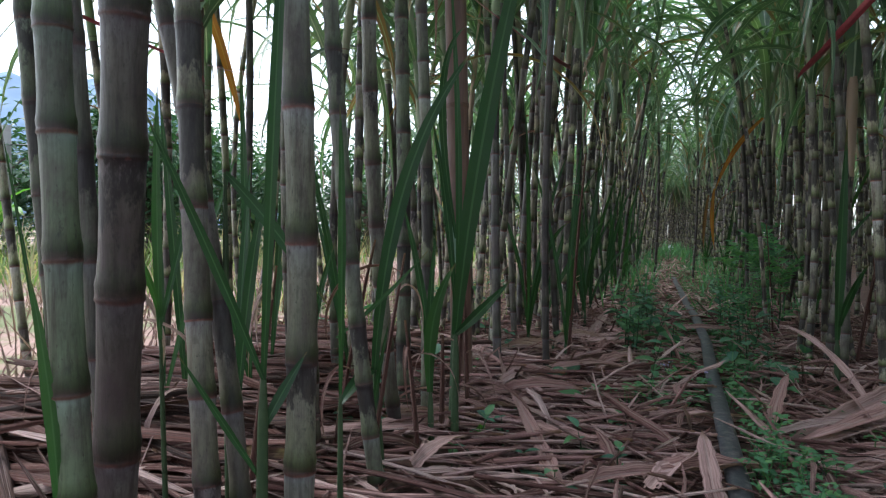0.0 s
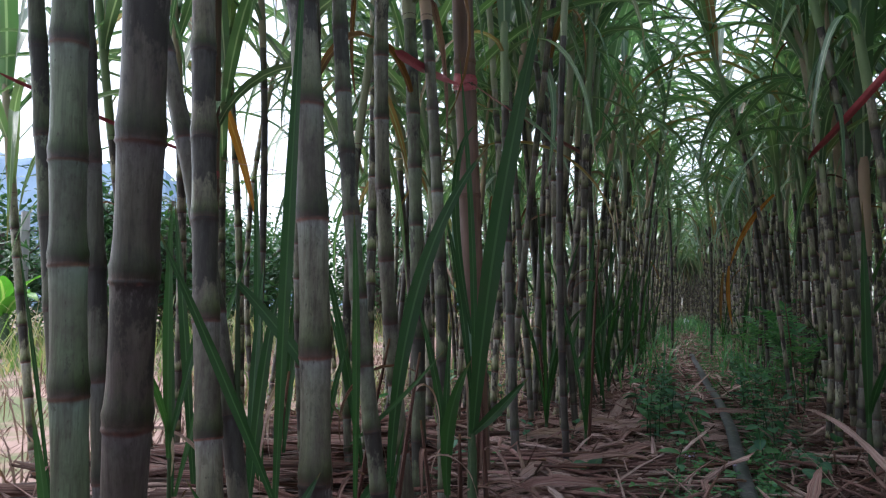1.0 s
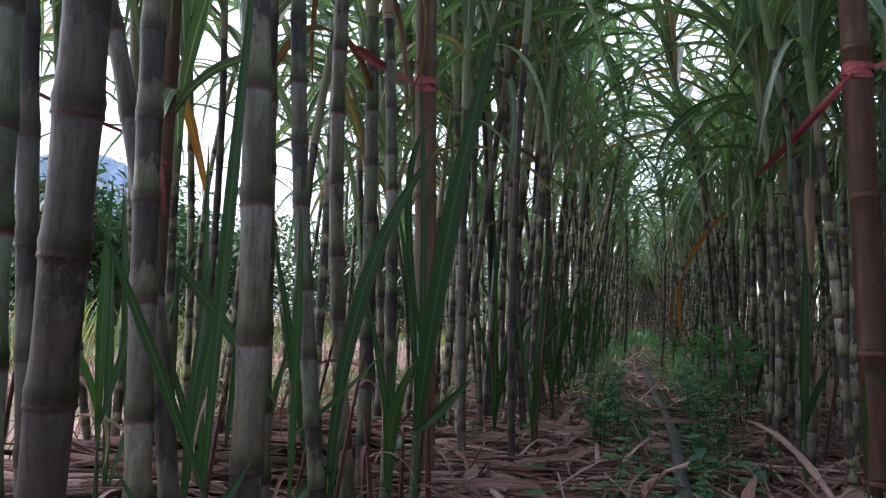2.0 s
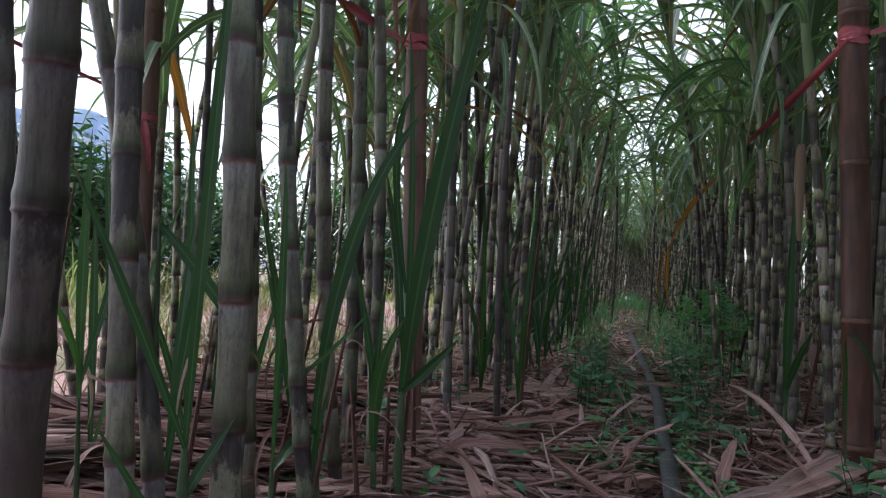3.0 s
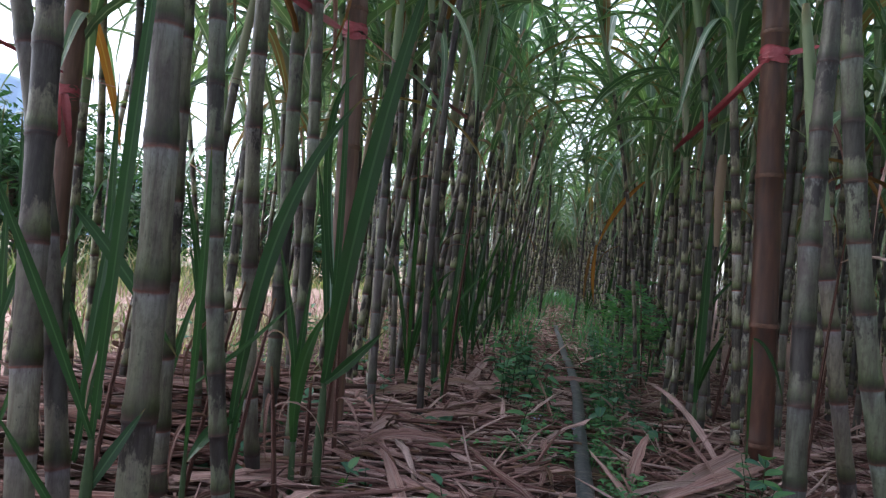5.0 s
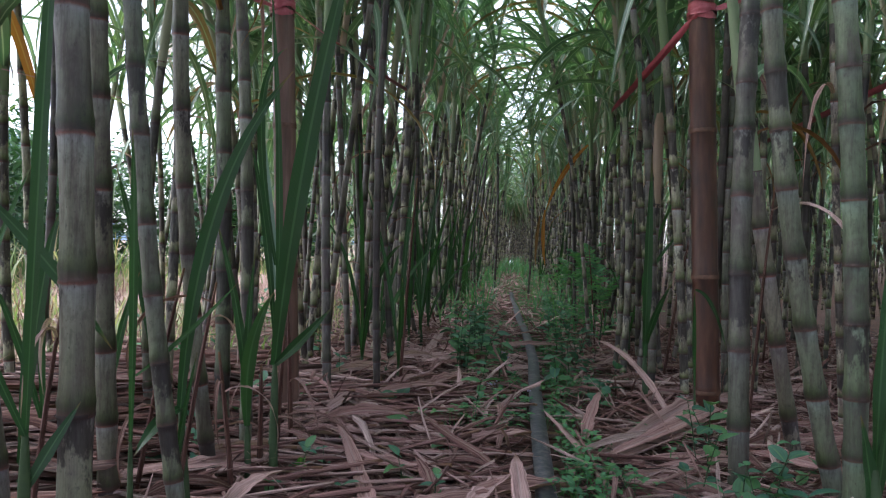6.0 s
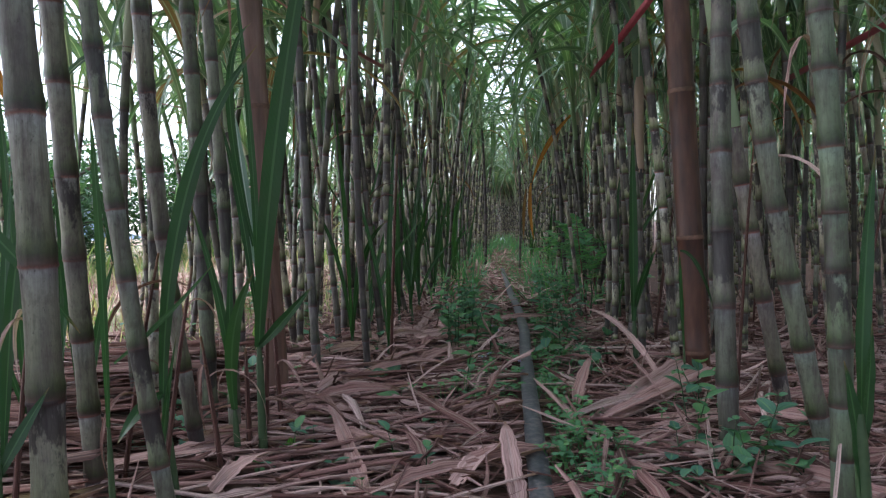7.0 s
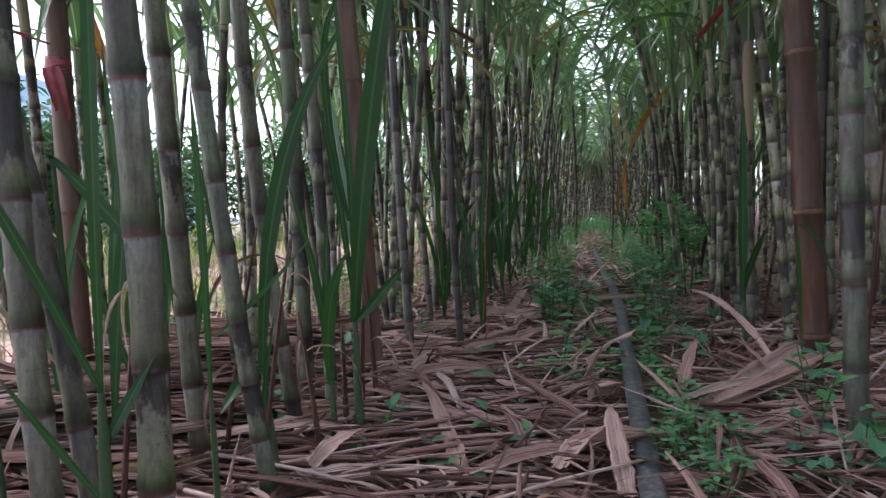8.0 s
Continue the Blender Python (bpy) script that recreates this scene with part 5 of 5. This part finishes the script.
for x, y, h, n in ((1.00, 1.14, 0.12, 5), (1.06, 1.10, 0.15, 6), (0.94, 1.05, 0.10, 5), (1.10, 1.20, 0.18, 6), (1.02, 1.30, 0.20, 7), (1.13, 1.45, 0.24, 8), (1.22, 1.55, 0.20, 6), (1.17, 1.02, 0.13, 5), (0.88, 1.12, 0.07, 4), (1.28, 1.36, 0.12, 5)):
    ob = thing("weed", "round-leaved green weed sprouting by the canes", "weed", pose(x, y, lie(x, y) - 0.01), "weeds on the path")
    lx, ly = R.gauss(0, 0.05), R.gauss(0, 0.05)
    part("stem", mesh_of("stem", tube([(0, 0, 0), (lx * 0.4, ly * 0.4, h * 0.5), (lx, ly, h)], [0.002, 0.0018, 0.001], 5), M_STEM), ob)
    for i in range(n):
        f = 0.3 + 0.7 * (i + 1) / n
        part("leaf", R.choice(ROUND), ob, pose(lx * f, ly * f, h * f, R.uniform(-20, 20), R.uniform(-25, 15), 140 * i + R.uniform(-30, 30)))
BROAD = [mesh_of("leaf", ovate(0.095 * k, 0.062 * k, R, 0.22, 8), M_WEED) for k in (0.7, 0.85, 1.0, 1.15)]
for x, y, h, n in ((0.83, 2.87, 0.26, 7), (0.86, 2.64, 0.22, 6), (0.93, 3.20, 0.30, 8), (0.74, 2.95, 0.24, 6), (1.36, 3.08, 0.22, 6), (1.10, 2.56, 0.18, 5), (0.80, 3.45, 0.32, 8), (1.22, 2.75, 0.20, 5)):
    ob = thing("weed", "tall weed with broad heart-shaped leaves beside the hose", "weed", pose(x, y, lie(x, y) - 0.01), "weeds on the path")
    lx, ly = R.gauss(0, 0.04), R.gauss(0, 0.04)
    part("stem", mesh_of("stem", tube([(0, 0, 0), (lx * 0.4, ly * 0.4, h * 0.5), (lx, ly, h)], [0.0035, 0.003, 0.0012], 6), M_STEM), ob)
    for i in range(n):
        f = 0.3 + 0.7 * (i + 1) / n
        part("leaf", R.choice(BROAD), ob, pose(lx * f, ly * f, h * f, R.uniform(-20, 20), R.uniform(-10, 25), 137 * i + R.uniform(-30, 30)) @ Matrix.Scale(1.15 - 0.5 * f, 4))
bud = thing("sprouting_leaf", "small yellow-green cupped leaf sprouting beside the shoots", "weed", pose(0.050, 1.500, 0.040, 0, 0, 20))
part("stem", mesh_of("stem", tube([(0, 0, -0.06), (0.004, 0, -0.03), (0, 0, 0)], [0.003, 0.003, 0.004], 6), M_STEM), bud)
for a in (0, 150, 260):
    part("leaf", mesh_of("leaf", strap(0.040, 0.034, radians(80), radians(-20 if a else 30), 1.2, 0.2, 0.3, 8, 5, 0.0, 0.45), M_BANANA), bud, pose(0, 0, -0.005, 0, 0, a))
FROND = []
for i in range(4):
    s_ = Soup()
    n = 16
    s_.add(tube([(0.34 * f, 0, 0.05 * math.sin(3 * f)) for f in (0, 0.33, 0.66, 1)], [0.0025, 0.002, 0.0015, 0.0008], 5))
    for k in range(n):
        f = (k + 1) / n
        for side in (-1, 1):
            s_.add(ovate(0.07 * (1.1 - 0.6 * f), 0.020, R, 0.2, 4), pose(0.34 * f, 0, 0.05 * math.sin(3 * f), 0, R.uniform(-15, 15), side * R.uniform(55, 75)))
    FROND.append(s_.mesh("frond", M_WEED_FAR))
for u, v in ((4.2, 0.68), (4.8, 0.66), (5.4, 0.70), (6.0, 0.64), (6.8, 0.66)):
    x, y, _ = rows_to_world(u, v)
    bush = thing("fern_leaved_weed", "dark green fern-leaved weed at the edge of the row", "weed", pose(x, y, lie(x, y) - 0.01), "bushy weeds beside the path")
    part("stem", mesh_of("stem", tube([(0, 0, 0), (0.02, 0, 0.2), (0.0, 0.02, 0.45)], [0.006, 0.005, 0.002], 6), M_STEM), bush)
    for i in range(10):
        part("frond", R.choice(FROND), bush, pose(0.01, 0, R.uniform(0.08, 0.46), 0, R.uniform(-50, 5), R.uniform(0, 360)) @ Matrix.Scale(R.uniform(0.7, 1.25), 4))

cover = Soup()
for i in range(1300):
    u = R.uniform(1.15, 5.0) if i < 900 else R.uniform(5, 12)
    if u < 1.9 and R.random() < 0.6:
        continue
    v = R.gauss(0.35, 0.08) if u < 1.9 else R.gauss(0.26, 0.15)
    if v > 0.46 and R.random() < 0.5:
        continue
    x, y, _ = rows_to_world(u, v)
    if noise.noise((x * 2.2, y * 2.2, 0.5)) < -0.12 and u < 5:
        continue
    if -0.085 < x - hose_x(y) < 0.06 and (u < 1.6 or R.random() < 0.9):
        continue
    h = R.uniform(0.03, 0.10)
    for k in range(R.choice((3, 4, 5))):
        px, py, pz = x + R.gauss(0, 0.03), y + R.gauss(0, 0.03), lie(x, y) + h * R.uniform(0.5, 1.1)
        t0 = R.uniform(0, 360)
        for q in range(3):
            cover.add(ovate(R.uniform(0.016, 0.026), R.uniform(0.012, 0.018), R, 0.1, 3), pose(px, py, pz, R.uniform(-12, 12), R.uniform(-10, 10), t0 + 120 * q + R.uniform(-15, 15)))
        cover.add(tube([(x, y, lie(x, y)), (px, py, pz)], [0.0012, 0.0008], 4))
stuff("ground_cover_weeds", cover, M_WEED_FAR, "low clover-like green weeds covering the path", "weeds")
tuft = Soup()
for i in range(900):
    u, v = R.uniform(4.5, 18), R.choice((-0.35, 0.6)) + R.gauss(0, 0.18)
    x, y, _ = rows_to_world(u, v)
    tuft.add(strap(R.uniform(0.15, 0.5), R.uniform(0.008, 0.016), radians(R.uniform(50, 88)), radians(R.uniform(20, 120)), 1.5, 0, 0.2, 5, 3), pose(x, y, lie(x, y), 0, 0, R.uniform(0, 360)))
for i in range(700):
    u, v = R.uniform(7, 16), R.gauss(0.1, 0.3)
    x, y, _ = rows_to_world(u, v)
    tuft.add(strap(R.uniform(0.05, 0.15), R.uniform(0.006, 0.014), radians(R.uniform(30, 88)), radians(R.uniform(20, 120)), 1.5, 0, 0.2, 4, 3), pose(x, y, lie(x, y), 0, 0, R.uniform(0, 360)))
for i in range(350):
    u, v = R.uniform(13, 25), R.gauss(0.1, 0.35)
    x, y, _ = rows_to_world(u, v)
    tuft.add(strap(R.uniform(0.15, 0.5), R.uniform(0.015, 0.03), radians(R.uniform(50, 88)), radians(R.uniform(20, 120)), 1.5, 0, 0.2, 4, 3), pose(x, y, lie(x, y), 0, 0, R.uniform(0, 360)))
stuff("path_grass", tuft, M_WEED_FAR, "green grass tufts along the far path", "grass")

# ---------------------------------------------------------------- scraps and far things
bag = Soup().add(tube([(0, 0, 0), (0, 0, 0.03), (0.01, 0, 0.09), (0, 0.01, 0.15), (0.01, 0, 0.18)], [0.06, 0.10, 0.11, 0.06, 0.02], 10))
thing("plastic_bag", "small pale blue plastic bag lying on the path", "bag", pose(6.3, 21.9, 0.02), me=bag.mesh("plastic_bag", M_BAG))
M_FLOWER = plain("lilac_floret", [(0.3, (0.42, 0.36, 0.58)), (0.7, (0.62, 0.58, 0.76))], 300, 3, 0.7)
for x, y, h in ((1.004, 3.131, 0.09), (0.811, 2.484, 0.08), (0.840, 2.159, 0.10), (0.93, 2.80, 0.12), (0.76, 2.36, 0.09)):
    ob = thing("flowering_weed", "small weed with fluffy pale lilac flower heads", "weed", pose(x, y, lie(x, y) - 0.01), "weeds on the path")
    part("stem", mesh_of("stem", tube([(0, 0, 0), (0.004, 0, h * 0.5), (0, 0.004, h)], [0.002, 0.0018, 0.0012], 5), M_STEM), ob)
    for k in range(4):
        part("leaf", R.choice(WEED_LEAF), ob, pose(0.002, 0.002, h * (0.3 + 0.15 * k), 0, R.uniform(-20, 10), 95 * k))
    for k in range(4):
        head = Soup()
        for q in range(16):
            head.add(strap(R.uniform(0.006, 0.010), 0.0022, radians(R.uniform(20, 88)), radians(R.uniform(0, 40)), 1.2, 0, 0.2, 2, 3, 0, 0.6), pose(0, 0, 0, 0, 0, R.uniform(0, 360)))
        part("flower_head", head.mesh("flower_head", M_FLOWER), ob, pose(R.gauss(0, 0.009), R.gauss(0, 0.009), h + R.uniform(-0.004, 0.008)), "pale lilac tufted flower head")


def field_post(x, y, h):
    ob = thing("fence_post", "weathered grey concrete post at the field edge", "post", pose(x, y, -0.1))
    part("shaft", mesh_of("shaft", tube([(0, 0, 0), (0, 0, h * 0.5), (0, 0, h)], [0.09, 0.085, 0.08], 4), M_CONCRETE), ob)
    for z in (0.35, 0.62, 0.86):
        part("wire", mesh_of("wire", tube([(-3, 0.3, z * h), (0, 0, z * h), (3, -0.2, z * h)], [0.012] * 3, 5), M_WIRE), ob)


for bear, d in ((-33.9, 13.6),):
    field_post(0.05 + d * math.sin(radians(bear)), -0.3 + d * math.cos(radians(bear)), 2.3)

# ---------------------------------------------------------------- thin dead stems and the banana by the field
R = random.Random(77)


def dead_stem(x, y, tip, thick, label="thin dry brown cane stem standing in the row"):
    z0 = lie(x, y) - 0.02
    p = [(0, 0, 0), ((tip[0] - x) * 0.3, (tip[1] - y) * 0.3, (tip[2] - z0) * 0.35), ((tip[0] - x) * 0.65, (tip[1] - y) * 0.65, (tip[2] - z0) * 0.7), (tip[0] - x, tip[1] - y, tip[2] - z0)]
    ob = thing("dead_stem", label, "dry stem", pose(x, y, z0), "dry stems among the canes")
    part("stem", mesh_of("stem", tube(p, [thick, thick * 0.9, thick * 0.75, thick * 0.4], 8), M_ROT_SHADE), ob)
    for k in range(2):
        f = R.uniform(0.4, 0.95)
        part("dead_leaf", R.choice(HANG[::2]), ob, pose((tip[0] - x) * f, (tip[1] - y) * f, (tip[2] - z0) * f, 0, 0, R.uniform(0, 360)) @ Matrix.Scale(R.uniform(0.25, 0.5), 4), "dry brown hanging leaf")


for x, y, tip, th in ((-0.19, 1.13, (-0.13, 1.28, 0.52), 0.006), (-0.02, 1.60, (0.0, 1.62, 0.36), 0.010), (-0.05, 1.52, (-0.05, 1.52, 0.30), 0.008), (-0.30, 1.30, (-0.20, 1.30, 0.55), 0.006), (-0.10, 1.40, (-0.14, 1.42, 0.35), 0.007), (0.02, 1.75, (0.0, 1.8, 0.45), 0.008), (-0.40, 1.0, (-0.36, 1.05, 0.5), 0.006), (-0.75, 1.15, (-0.66, 1.1, 0.75), 0.006), (-0.95, 1.3, (-0.85, 1.25, 0.7), 0.006)):
    dead_stem(x, y, tip, th)
for i in range(22):
    x, y, _ = rows_to_world(R.uniform(1.9, 6), R.choice((-0.55, 0.85, 1.6)) + R.gauss(0, 0.13))
    dead_stem(x, y, (x + R.gauss(0, 0.08), y + R.gauss(0, 0.08), R.uniform(0.25, 0.9)), R.uniform(0.005, 0.009))

banana = thing("banana_plant", "young banana plant with bright broad leaves by the field", "banana plant", pose(-5.75, 8.0, -0.05))
part("trunk", mesh_of("trunk", tube([(0, 0, 0), (0.02, 0, 0.3), (0, 0, 0.6)], [0.07, 0.06, 0.04], 10), M_STEM), banana)
for a, rise, n in ((10, 70, 1.0), (100, 55, 0.9), (200, 60, 1.0), (290, 75, 0.8), (330, 50, 0.8)):
    part("leaf", mesh_of("leaf", strap(n, 0.26, radians(rise), radians(95), 1.4, 0.3, 0.2, 12, 7, 0.05, 0.3, 0.1), M_BANANA), banana, pose(0, 0, 0.55, 0, 0, a))
tape("dull red cord strung along the outer canes", [], [((-0.89, 2.10, 1.13), (-0.62, 4.5, 1.40), 0.0), ((-0.93, 2.10, 1.13), (-1.3, 1.5, 1.26), 0.02)], 0.012)
